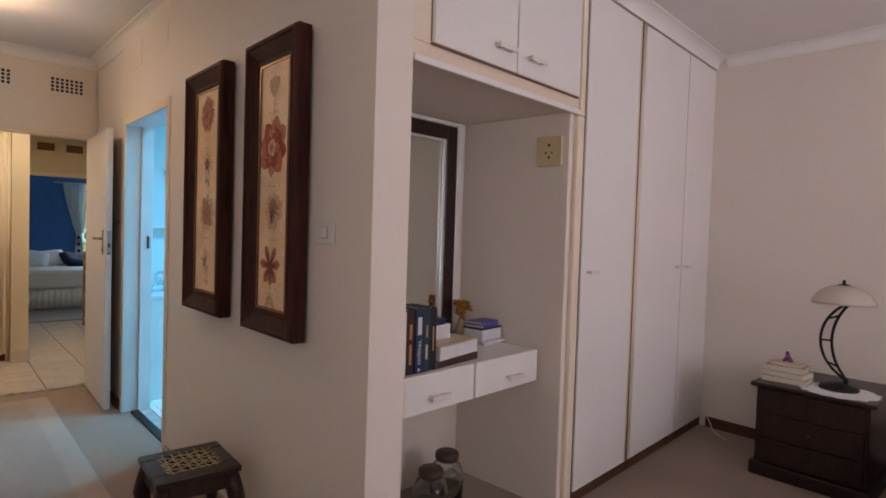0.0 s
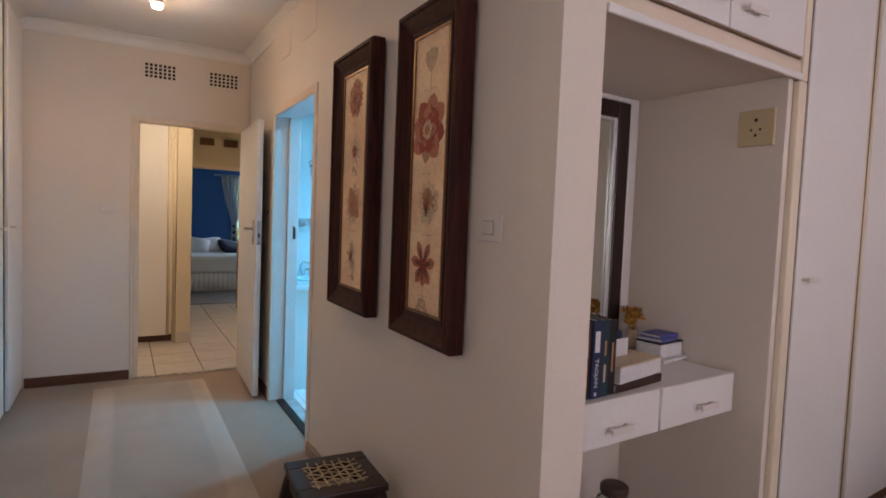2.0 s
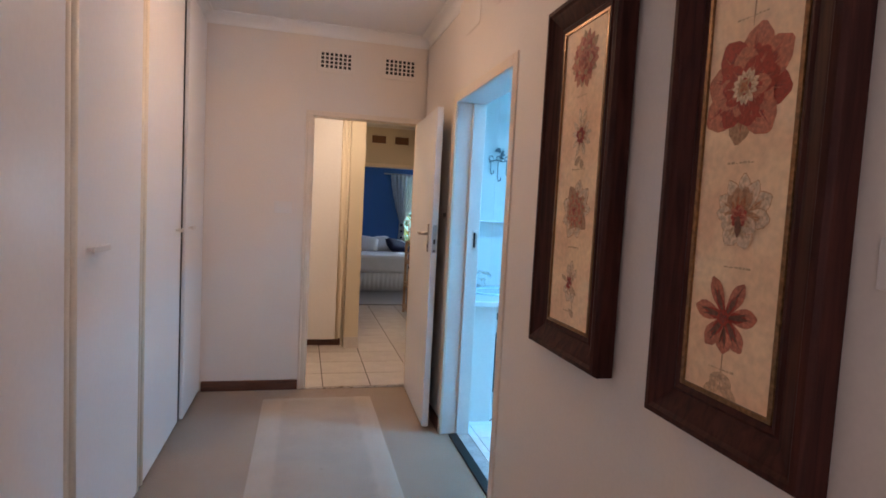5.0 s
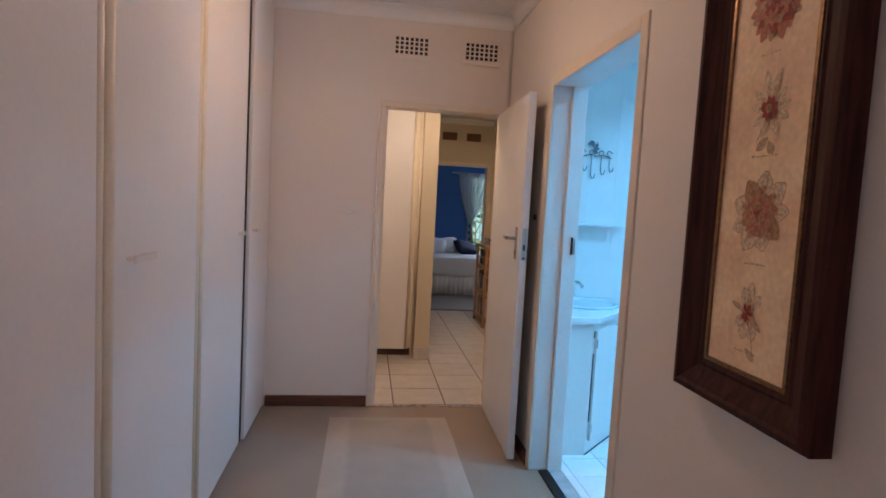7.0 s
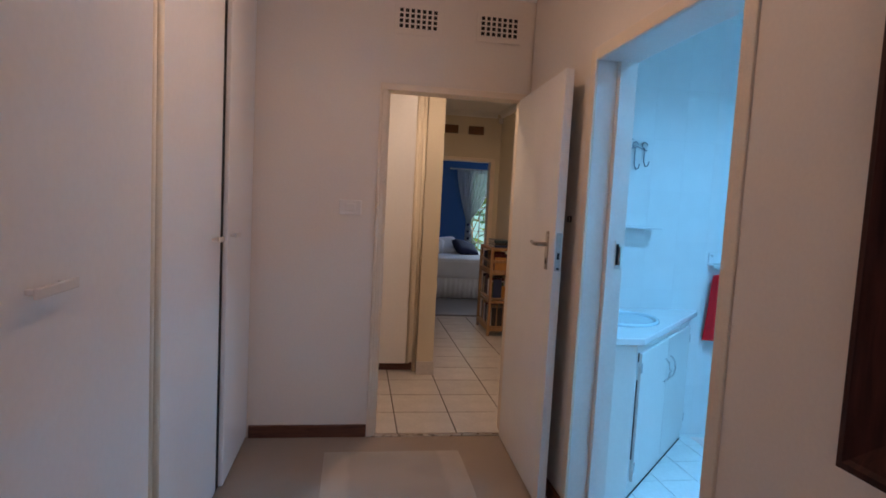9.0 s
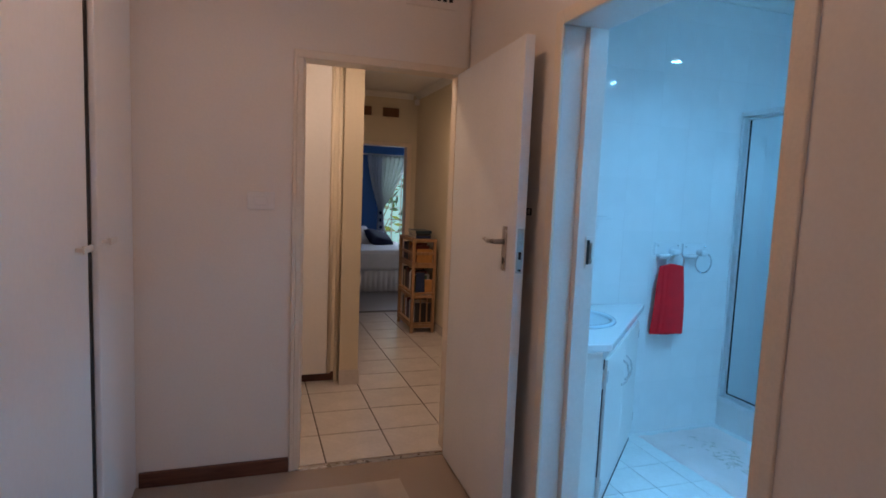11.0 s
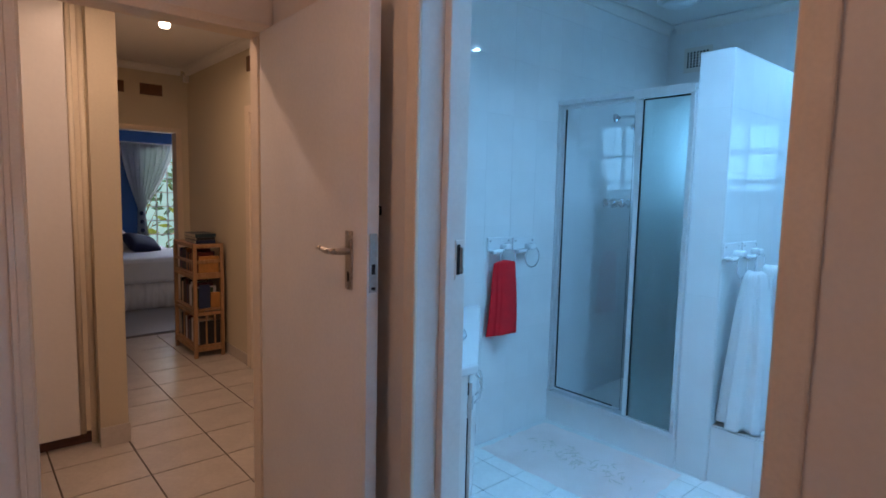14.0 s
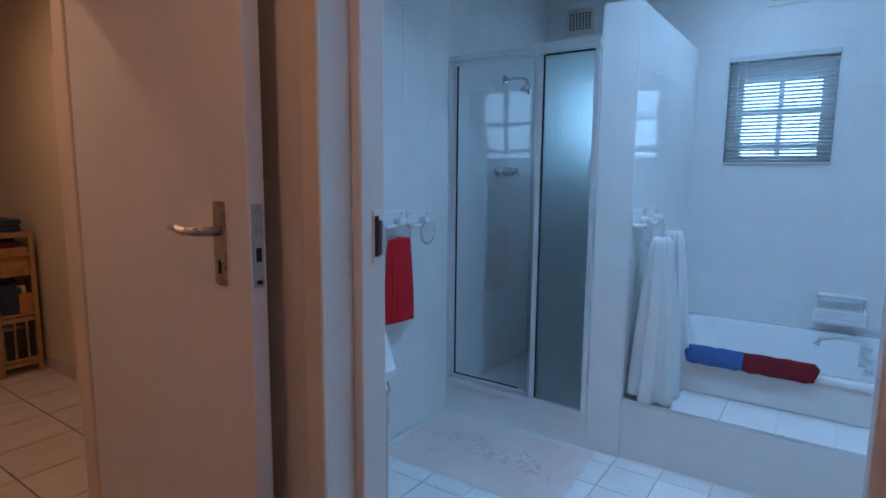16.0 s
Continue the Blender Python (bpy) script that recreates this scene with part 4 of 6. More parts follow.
for sx in (-1, 1):
    for sy in (-1, 1):
        c = [(0, 0, SZ - 0.03), (0.010, 0.010, SZ - 0.09), (0.020, 0.020, SZ - 0.14), (0.012, 0.012, 0.20), (-0.006, -0.006, 0.10), (0.004, 0.004, 0.03), (0.014, 0.014, 0.0)]
        part("leg", tube(bmesh.new(), [(sx * (0.125 + a), sy * (0.125 + b), z) for a, b, z in c], [0.028, 0.034, 0.034, 0.025, 0.018, 0.020, 0.024], 10), DARKW, st)
for k in range(6):
    u = -0.082 + 0.0328 * k
    for d in (0, 1):
        pts = [(u + 0.004 * math.sin(7 * s + k + d), s, SZ - 0.004 + 0.004 * (1 if (k + j + d) % 2 else -1) + (0.006 if abs(s) > 0.085 else 0)) for j, s in enumerate([-0.105, -0.085, -0.05, -0.017, 0.017, 0.05, 0.085, 0.105])]
        part("thong", tube(bmesh.new(), [p if d == 0 else (p[1], p[0], p[2]) for p in pts], 0.0034, 6), RAWHIDE, st, "rawhide thong")

# nightstand with lamp, doily and books
ns = thing("nightstand", "dark wooden three-drawer nightstand against the wall", "nightstand")
NX0, NX1, NY0, NY1, NZ = 3.925, 4.53, 0.57, 1.145, 0.545
part("body", boxes((NX0 + 0.02, NX1, NY0 + 0.015, NY1 - 0.015, 0.08, NZ - 0.025), bevel=0.004), DARKW, ns)
part("top", boxes((NX0 - 0.01, NX1, NY0 - 0.015, NY1 + 0.015, NZ - 0.025, NZ), bevel=0.008), DARKW, ns)
part("base", boxes((NX0 - 0.005, NX1, NY0 - 0.008, NY1 + 0.008, 0.0, 0.08), bevel=0.01), DARKW, ns)
for k in range(3):
    z0 = 0.088 + k * 0.144
    d = part("drawer_front", boxes((NX0 + 0.005, NX0 + 0.02, NY0 + 0.03, NY1 - 0.03, z0, z0 + 0.136), bevel=0.004), DARKW, ns)
    part("knob", moved(lathe([(0.006, 0), (0.007, 0.012), (0.013, 0.018), (0.012, 0.026), (0, 0.028)], 14), pose(NX0 + 0.006, (NY0 + NY1) / 2, z0 + 0.070, 0, -90, 0)), DARKW, d)

bm = bmesh.new()
n = 72
c0, c1 = bm.verts.new((0, 0, 0.0026)), bm.verts.new((0, 0, 0.0006))
rim = []
for k in range(n):
    r = 0.165 + 0.012 * abs(math.sin(k * math.pi / 4)) + 0.004 * math.sin(k)
    a = 2 * math.pi * k / n
    rim.append((bm.verts.new((r * math.cos(a), r * 1.1 * math.sin(a), 0.0026)), bm.verts.new((r * math.cos(a), r * 1.1 * math.sin(a), 0.0006))))
for k in range(n):
    a, b = rim[k], rim[(k + 1) % n]
    bm.faces.new((c0, a[0], b[0])), bm.faces.new((c1, b[1], a[1])), bm.faces.new((a[0], a[1], b[1], b[0]))
solo("lace_doily", bm, WHITET, "white crocheted doily on the nightstand", "doily", pose(4.085, 0.760, NZ + 0.0006))

lamp = thing("table_lamp", "black iron crescent table lamp with a pale glass shade", "lamp", pose(4.135, 0.770, NZ + 0.004))
part("base", lathe([(0.0, 0), (0.095, 0), (0.098, 0.008), (0.085, 0.022), (0.04, 0.034), (0.02, 0.04), (0.0, 0.04)], 28), IRON, lamp)
outer = arc((0, -0.145, 0.275), 0.245, -62, 58, 16)
inner = arc((0, -0.29, 0.275), 0.335, -42, 40, 16)
part("crescent_bar", tube(bmesh.new(), [(0, y, z) for _, y, z in outer], 0.0075, 8), IRON, lamp)
part("crescent_bar", tube(bmesh.new(), [(0, y, z) for _, y, z in inner], 0.0075, 8), IRON, lamp)
for i, j in ((4, 3), (8, 8), (12, 13)):
    part("rung", tube(bmesh.new(), [outer[i], inner[j]], 0.006, 8), IRON, lamp)
part("stem", tube(bmesh.new(), [(0, -0.03, 0.035), (0, -0.03, 0.07)], 0.012, 10), IRON, lamp)
part("harp", tube(bmesh.new(), [(0, -0.02, 0.47), (0, 0.0, 0.50), (0, 0.0, 0.60)], 0.005, 8), IRON, lamp)
SHADE = material("alabaster_shade", (0.74, 0.67, 0.56), 0.5, spread=0.08, scale=12, transmission=0.25)
part("shade", lathe([(0.155, 0.485), (0.15, 0.50), (0.125, 0.545), (0.08, 0.575), (0.03, 0.59), (0.028, 0.586), (0.078, 0.570), (0.122, 0.54), (0.147, 0.497), (0.152, 0.485)], 32), SHADE, lamp, "pale translucent bowl shade")
part("finial", lathe([(0.035, 0.585), (0.03, 0.592), (0.012, 0.597), (0.006, 0.603), (0.009, 0.611), (0.005, 0.619), (0, 0.62)], 18), IRON, lamp)


def book(m, w, d, h, cover, label, pages=PAPER, group=""):
    """A closed book lying flat: boards, spine and page block; the spine faces -y."""
    t = thing("book", label, "book", m, group)
    part("page_block", boxes((-w / 2 + 0.003, w / 2 - 0.003, -d / 2 + 0.003, d / 2 - 0.003, 0.003, h - 0.003)), pages, t)
    part("cover", boxes((-w / 2, w / 2, -d / 2, d / 2, 0, 0.003), (-w / 2, w / 2, -d / 2, d / 2, h - 0.003, h), (-w / 2, w / 2, -d / 2, -d / 2 + 0.003, 0.003, h - 0.003), bevel=0.001), cover, t)
    return t


BK = {n: material("cover_" + n, c, 0.4, spread=0.12, scale=25) for n, c in (("tan", (0.50, 0.28, 0.13)), ("cream", (0.66, 0.52, 0.36)), ("black", (0.018, 0.018, 0.022)), ("navy", (0.02, 0.035, 0.10)),
      ("brown", (0.05, 0.025, 0.02)), ("white", (0.74, 0.73, 0.74)), ("blue", (0.10, 0.11, 0.36)), ("teal", (0.02, 0.05, 0.07)), ("orange", (0.46, 0.22, 0.07)), ("maroon", (0.12, 0.015, 0.02)), ("green", (0.05, 0.09, 0.05)))}
z = NZ + 0.0005
for w_, d_, h_, c_, a_ in ((0.17, 0.235, 0.034, "tan", 3), (0.165, 0.225, 0.028, "cream", -4), (0.15, 0.20, 0.036, "tan", 6), (0.12, 0.16, 0.016, "cream", 0)):
    book(pose(4.10, 1.020, z, 0, 0, 90 + a_), d_, w_, h_, BK[c_], "closed hardback in a stack on the nightstand", group="books on the nightstand")
    z += h_ + 0.0003
PURPLE = material("purple_glass", (0.28, 0.08, 0.30), 0.25, spread=0.3, scale=30)
orn = bmesh.new()
tube(orn, [(0, -0.018, 0), (0, -0.008, 0.02), (0, 0.0, 0.035), (0, 0.008, 0.02), (0, 0.02, 0.0)], [0.012, 0.012, 0.014, 0.012, 0.011], 10)
tube(orn, [(0, 0.0, 0.03), (0, 0.003, 0.045), (0, 0.004, 0.062)], [0.008, 0.013, 0.006], 10)
solo("purple_ornament", orn, PURPLE, "small purple ornament on top of the books", "ornament", pose(4.10, 1.02, z))
solo("power_cord", tube(bmesh.new(), [(4.535, 1.66, 0.10), (4.52, 1.62, 0.05), (4.48, 1.58, 0.006), (4.40, 1.50, 0.006), (4.36, 1.44, 0.006)], 0.004, 6), PLASTIC, "thin white cord on the carpet by the skirting", "cord")

bed = thing("bed", "bed with a red cover", "bed")
part("base", boxes((2.95, 4.5, -1.5, 0.28, 0.02, 0.28), bevel=0.01), DARKW, bed)
part("mattress", boxes((2.93, 4.5, -1.5, 0.28, 0.28, 0.50), bevel=0.04), REDBED, bed, "red bed cover")

# things in the dressing niche
DZ = 0.7985
ND = NM @ Matrix.Translation((0, 1.678, 0))


def upright(x, y, w, d, h, cover, label, bars=(), word="", lean=0.0):
    """A book standing on end, spine towards the room."""
    t = thing("book", label, "book", ND @ pose(x, y, DZ, 0, lean, 0), "books standing on the desk")
    part("page_block", boxes((-w / 2 + 0.003, w / 2 - 0.003, 0.003, d - 0.004, 0.003, h - 0.004)), PAPER, t)
    sp = part("cover", boxes((-w / 2, -w / 2 + 0.003, 0, d, 0, h), (w / 2 - 0.003, w / 2, 0, d, 0, h), (-w / 2 + 0.003, w / 2 - 0.003, 0, 0.003, 0, h), bevel=0.001), cover, t)
    for z0, z1, ww, c in bars:
        part("title_bar", boxes((-ww / 2, ww / 2, -0.0012, -0.0002, z0, z1)), c, sp)
    if word:
        cu = bpy.data.curves.new("title", "FONT")
        cu.body, cu.size, cu.extrude, cu.align_x, cu.align_y = word, 0.023, 0.0004, "CENTER", "CENTER"
        tx = new("title", cu)
        cu.materials.append(BK["white"])
        tx.parent = sp
        tx.matrix_basis = pose(0, -0.0008, 0.085, 90, 90, 0)
        tx.scale = (1.15, 1.0, 1)
    return t


W_ = BK["white"]
upright(1.702, 0.165, 0.040, 0.15, 0.252, BK["white"], "pale paperback standing on the desk", [(0.03, 0.12, 0.012, BK["brown"])])
upright(1.745, 0.165, 0.040, 0.16, 0.258, BK["brown"], "dark brown hardback standing on the desk", [(0.04, 0.12, 0.012, BK["tan"]), (0.14, 0.20, 0.014, BK["orange"])])
upright(1.789, 0.160, 0.044, 0.16, 0.262, BK["navy"], "dark blue hardback with white lettering", [(0.155, 0.225, 0.022, W_), (0.008, 0.02, 0.01, W_)], "TROJAN")
upright(1.832, 0.162, 0.038, 0.16, 0.260, BK["teal"], "dark teal hardback standing on the desk", [(0.05, 0.11, 0.01, BK["cream"]), (0.14, 0.19, 0.008, BK["tan"])])
upright(1.872, 0.165, 0.036, 0.16, 0.258, BK["black"], "black hardback standing on the desk", [(0.08, 0.18, 0.008, BK["tan"])])
book(ND @ pose(2.035, 0.265, DZ, 0, 0, 5), 0.29, 0.18, 0.030, BK["brown"], "thick dark patterned book lying on the desk")
book(ND @ pose(2.04, 0.27, DZ + 0.0305, 0, 0, 8), 0.285, 0.185, 0.055, BK["white"], "thick pale hardback lying on a book")
book(ND @ pose(2.04, 0.27, DZ + 0.086, 0, 0, 8), 0.288, 0.188, 0.006, BK["cream"], "thin beige folder lying on a book")
bx = thing("card_box", "small white open card box on the books", "box", ND @ pose(2.02, 0.31, DZ + 0.0925, 0, 0, 5))
part("box_body", boxes((-0.065, 0.065, -0.045, -0.042, 0, 0.065), (-0.065, 0.065, 0.042, 0.045, 0, 0.065), (-0.065, -0.062, -0.042, 0.042, 0, 0.065), (0.062, 0.065, -0.042, 0.042, 0, 0.065), (-0.062, 0.062, -0.042, 0.042, 0, 0.004), (-0.066, -0.05, -0.046, 0.046, 0, 0.115), bevel=0.0008), BK["white"], bx)
part("contents", boxes((-0.02, 0.05, -0.03, 0.03, 0.005, 0.09), bevel=0.004), BK["navy"], bx, "dark blue packet")
bx2 = thing("white_box", "white box with a dark lid on a magazine", "box", ND @ pose(2.525, 0.44, DZ + 0.0135, 0, 0, 4))
part("box_body", boxes((-0.085, 0.085, -0.06, 0.06, 0, 0.058), bevel=0.003), BK["white"], bx2)
part("lid", boxes((-0.087, 0.087, -0.062, 0.062, 0.058, 0.066), bevel=0.002), BK["black"], bx2, "dark lid")
book(ND @ pose(2.515, 0.44, DZ + 0.080, 0, 0, 10), 0.15, 0.11, 0.015, BK["blue"], "small blue notebook on the box")
book(ND @ pose(2.525, 0.445, DZ + 0.0955, 0, 0, 3), 0.14, 0.105, 0.014, BK["blue"], "small blue notebook on the box")
book(ND @ pose(2.515, 0.44, DZ, 0, 0, 7), 0.20, 0.17, 0.013, W_, "thin pale magazine under the box")

vase = thing("dried_flowers", "small vase of dried yellow flowers", "flower vase", ND @ pose(2.54, 0.60, DZ))
part("vase", lathe([(0.0, 0), (0.025, 0), (0.032, 0.03), (0.024, 0.07), (0.018, 0.085), (0.024, 0.095), (0.020, 0.094), (0.014, 0.085)], 18), BK["cream"], vase)
YEL = material("dried_yellow_petal", (0.72, 0.40, 0.06), 0.8, spread=0.4, scale=40, second=(0.48, 0.18, 0.04))
rnd = random.Random(5)
for k in range(11):
    a, rr, hh = rnd.uniform(0, 6.28), rnd.uniform(0.01, 0.05), rnd.uniform(0.11, 0.20)
    bm = bmesh.new()
    tube(bm, [(0, 0, 0.06), (rr * math.cos(a), rr * math.sin(a), hh)], 0.0015, 5)
    for q in range(9):
        b2, c2 = rnd.uniform(0, 6.28), rnd.uniform(-0.3, 1.2)
        o = Vector((rr * math.cos(a), rr * math.sin(a), hh))
        dv = Vector((math.cos(b2) * math.cos(c2), math.sin(b2) * math.cos(c2), math.sin(c2))) * 0.034
        sd = dv.orthogonal().normalized() * 0.013
        bm.faces.new([bm.verts.new(p) for p in (o, o + dv * 0.6 + sd, o + dv, o + dv * 0.6 - sd)])
    part("stem_flower", bm, YEL, vase)


def jar(x, y, h, lid):
    t = thing("storage_jar", "glass storage jar with a brown lid on the niche floor", "jar", ND @ pose(x, y, 0.0005), "glass jars in the niche")
    part("jar_body", lathe([(0.0, 0.0), (0.075, 0.0), (0.085, 0.012), (0.087, h * 0.55), (0.07, h * 0.76), (0.052, h * 0.82), (0.052, h * 0.87), (0.049, h * 0.87), (0.049, h * 0.81), (0.067, h * 0.74), (0.083, h * 0.54), (0.081, 0.014), (0.0, 0.006)], 28), JARGLASS, t)
    part("contents", lathe([(0.0, 0.008), (0.076, 0.012), (0.079, h * 0.35), (0.05, h * 0.40), (0.0, h * 0.38)], 20), material("jar_contents", (0.24, 0.19, 0.14), 0.9, spread=0.5, scale=50), t)
    part("lid", lathe([(0.0, h * 0.86), (0.058, h * 0.86), (0.060, h * 0.88), (0.060, h * 0.97), (0.052, h), (0.0, h)], 24), lid, t, "dark brown lid")


LIDM = material("brown_lid", (0.10, 0.06, 0.045), 0.5, spread=0.2)
jar(2.115, 0.39, 0.25, LIDM)
jar(2.30, 0.46, 0.26, LIDM)

# ceiling lights
def ceiling_spot(name, m, z, label, glow, size=0.04):
    t = thing(name, label, "ceiling lamp", m)
    part("mount", lathe([(0.0, 0), (size * 1.1, 0), (size * 1.1, -0.012), (0, -0.014)][::-1], 20), PLASTIC, t)
    part("lamp_body", moved(lathe([(size * 0.55, 0.0), (size * 0.6, 0.03), (size * 1.0, 0.075), (size * 0.96, 0.075), (size * 0.5, 0.02), (size * 0.3, 0.0)], 20), pose(0, 0, -0.012, 180, 0, 0)), PLASTIC, t)
    part("bulb", moved(lathe([(0.0, 0.055), (size * 0.6, 0.06), (size * 0.85, 0.080), (size * 0.7, 0.098), (0, 0.106)], 18), pose(0, 0, -0.012, 180, 0, 0)), glow, t, "lit bulb")
    return t


ceiling_spot("ceiling_lamp", pose(0.59, 4.22, CZ), CZ, "small white lit ceiling lamp in the bedroom", GLOWBULB)
ceiling_spot("ceiling_lamp", pose(0.86, 5.95, PZ), PZ, "small white lit ceiling spot in the passage", GLOWBULB)
ceiling_spot("ceiling_lamp", pose(1.42, 7.15, PZ), PZ, "small white lit ceiling spot in the passage", GLOWBULB)
# the fitting at (2.45, 3.00) is added, the others follow the tile highlights
for x, y in ((3.80, 3.94), (2.50, 4.00), (2.45, 3.00), (3.90, 2.89)):
    t = thing("downlight", "small round lit downlight in the bathroom ceiling", "downlight", pose(x, y, CZ), "bathroom downlights")
    part("ring", lathe([(0.036, -0.001), (0.05, -0.001), (0.048, -0.008), (0.036, -0.006)], 24), CHROME, t)
    part("led", lathe([(0.0, -0.017), (0.018, -0.015), (0.030, -0.009), (0.035, -0.0012), (0, -0.0012)], 20), GLOWCOOL, t, "lit lens")
ex = thing("extractor_dome", "round grey ceiling dome above the shower", "ceiling fitting", pose(3.88, 5.0, CZ))
part("rim", lathe([(0.0, 0), (0.13, 0), (0.13, -0.012), (0.11, -0.02), (0.0, -0.02)][::-1], 32), ALU, ex)
part("dome", lathe([(0.105, -0.02), (0.09, -0.035), (0.05, -0.048), (0.0, -0.052)][::-1], 32), ALU, ex)

# ---- passage ----
cup = thing("linen_cupboard", "tall white linen cupboard with cream edging in the passage", "cupboard")
part("body", boxes((-0.5, 0.895, 6.69, 7.19, 0.075, PZ - 0.002), bevel=0.002), CREAM, cup)
part("plinth", boxes((-0.5, 0.88, 6.72, 6.74, -0.005, 0.075)), SKIRT, cup, "dark brown plinth")
part("door", boxes((-0.10, 0.815, 6.665, 6.688, 0.07, PZ - 0.03), bevel=0.004), DOORW, cup)
part("bead", tube(bmesh.new(), [(0.832, 6.685, 0.07), (0.832, 6.685, PZ - 0.01)], 0.014), CREAM, cup, "rounded cream bead")
part("bead", tube(bmesh.new(), [(0.885, 6.69, 0.0), (0.885, 6.69, PZ - 0.01)], 0.016), CREAM, cup, "rounded cream bead")
struct("baseboard_passage", boxes((0.895, 1.043, 6.588, 6.60, 0, 0.11), (1.035, 1.044, 6.60, 8.98, 0, 0.11), bevel=0.003), PTILE, "pale tile skirting in the passage", "skirting")
struct("baseboard_passage_right", boxes((2.088, 2.099, 7.53, 8.98, 0, 0.09), bevel=0.003), PTILE, "pale tile skirting in the passage", "skirting")

for x, w in ((1.78, 0.19), (1.46, 0.19)):
    solo("wall_vent", boxes((x - w / 2, x + w / 2, 8.985, 8.999, 2.275, 2.375), bevel=0.003), TERRA, "brown terracotta air brick above the doorway", "air brick")
solo("wall_vent", boxes((2.085, 2.099, 7.30, 7.50, 2.32, 2.43), bevel=0.003), TERRA, "brown terracotta air brick above the doorway", "air brick")
solo("alarm_sensor", boxes((2.045, 2.095, 8.90, 8.95, 2.42, 2.485), bevel=0.012), PLASTIC, "small white alarm sensor in the corner", "sensor")

# bookshelf
shelf = thing("bookshelf", "narrow pine three-tier folding bookshelf full of books", "bookshelf")
BX0, BX1, BY0, BY1 = 1.81, 2.06, 7.965, 8.52
for x in (BX0, BX1 - 0.03):
    for y in (BY0, BY1 - 0.03):
        part("post", boxes((x, x + 0.03, y, y + 0.03, 0, 0.965), bevel=0.003), PINE, shelf)
for zz in (0.09, 0.40, 0.70):
    part("shelf_board", boxes((BX0 + 0.002, BX1 - 0.002, BY0 + 0.002, BY1 - 0.002, zz, zz + 0.018), bevel=0.002), PINE, shelf)
for z0 in (0.055, 0.36, 0.67, 0.80, 0.93):
    part("end_rail", boxes((BX0 + 0.03, BX1 - 0.03, BY0 + 0.004, BY0 + 0.02, z0, z0 + 0.03), bevel=0.002), PINE, shelf)
    part("side_rail", boxes((BX0 + 0.003, BX0 + 0.018, BY0 + 0.03, BY1 - 0.03, z0, z0 + 0.025), bevel=0.002), PINE, shelf)
for k in range(2):
    for z0, z1 in ((0.11, 0.36),):
        x = BX0 + 0.095 + k * 0.07
        part("slat", boxes((x, x + 0.012, BY0 + 0.006, BY0 + 0.016, z0 - 0.02, z1 + 0.005), bevel=0.001), PINE, shelf)
rnd = random.Random(11)
keys = ["black", "black", "navy", "navy", "brown", "maroon", "brown", "white", "orange", "maroon", "green", "tan", "cream", "teal"]
for zz, hmax in ((0.109, 0.22), (0.419, 0.22), (0.719, 0.19)):
    y = BY0 + 0.045
    while y < BY1 - 0.07:
        w, h, d = rnd.uniform(0.018, 0.045), hmax * rnd.uniform(0.75, 1.0), rnd.uniform(0.13, 0.17)
        t = thing("book", "book on the pine bookshelf", "book", group="books on the bookshelf")
        part("page_block", boxes((BX0 + 0.045, BX0 + 0.04 + d, y + 0.003, y + w - 0.003, zz + 0.002, zz + h - 0.002)), PAPER, t)
        part("cover", boxes((BX0 + 0.04, BX0 + 0.04 + d, y, y + 0.003, zz, zz + h), (BX0 + 0.04, BX0 + 0.04 + d, y + w - 0.003, y + w, zz, zz + h), (BX0 + 0.04, BX0 + 0.043, y + 0.003, y + w - 0.003, zz, zz + h)), BK[rnd.choice(keys)], t)
        y += w + 0.002
part("top_board", boxes((BX0 + 0.002, BX1 - 0.002, BY0 + 0.002, BY1 - 0.002, 0.945, 0.96), bevel=0.002), PINE, shelf)
y = BY0 + 0.06
for w, h, c in ((0.16, 0.028, "navy"), (0.15, 0.022, "black"), (0.17, 0.03, "teal")):
    book(pose(1.94, y + 0.17, 0.9605 + (0.0 if c == "navy" else 0.0285 if c == "black" else 0.051), 0, 0, 0), w, 0.30, h, BK[c], "dark book lying on top of the bookshelf")
for z0, h, x0, w, c in ((0.719, 0.14, 0.05, 0.165, "orange"), (0.4185, 0.20, 0.05, 0.09, "navy"), (0.4185, 0.13, 0.145, 0.075, "orange"), (0.1085, 0.20, 0.05, 0.17, "black")):
    solo("book", boxes((BX0 + x0, BX0 + x0 + w, BY0 + 0.022, BY0 + 0.036, z0, z0 + h), bevel=0.001), BK[c], "bright book cover facing the end of the shelf" if c == "orange" else "dark book cover facing the end of the shelf", "book")

# ---- blue room ----
bb = thing("double_bed", "bed with white linen and a frilled valance", "bed")
part("base", boxes((0.7, 2.55, 10.34, 11.9, 0.03, 0.30), bevel=0.01), LINEN, bb)
bm = bmesh.new()
cols = []
for k in range(120):
    x = 0.68 + 1.9 * k / 119
    o = 0.012 * math.sin(k * 1.35) + 0.006 * math.sin(k * 0.5)
    cols.append((bm.verts.new((x, 10.30 + o * 1.4, 0.01)), bm.verts.new((x, 10.325 + o * 0.3, 0.31)), bm.verts.new((x, 10.338, 0.31)), bm.verts.new((x, 10.325 + o * 1.4, 0.01))))
for a, b in zip(cols, cols[1:]):
    for i in range(4):
        bm.faces.new((a[i], b[i], b[(i + 1) % 4], a[(i + 1) % 4])).smooth = True
part("valance", bm, LINEN, bb, "gathered white frill")
part("mattress", boxes((0.66, 2.58, 10.29, 11.9, 0.30, 0.60), bevel=0.05), LINEN, bb)


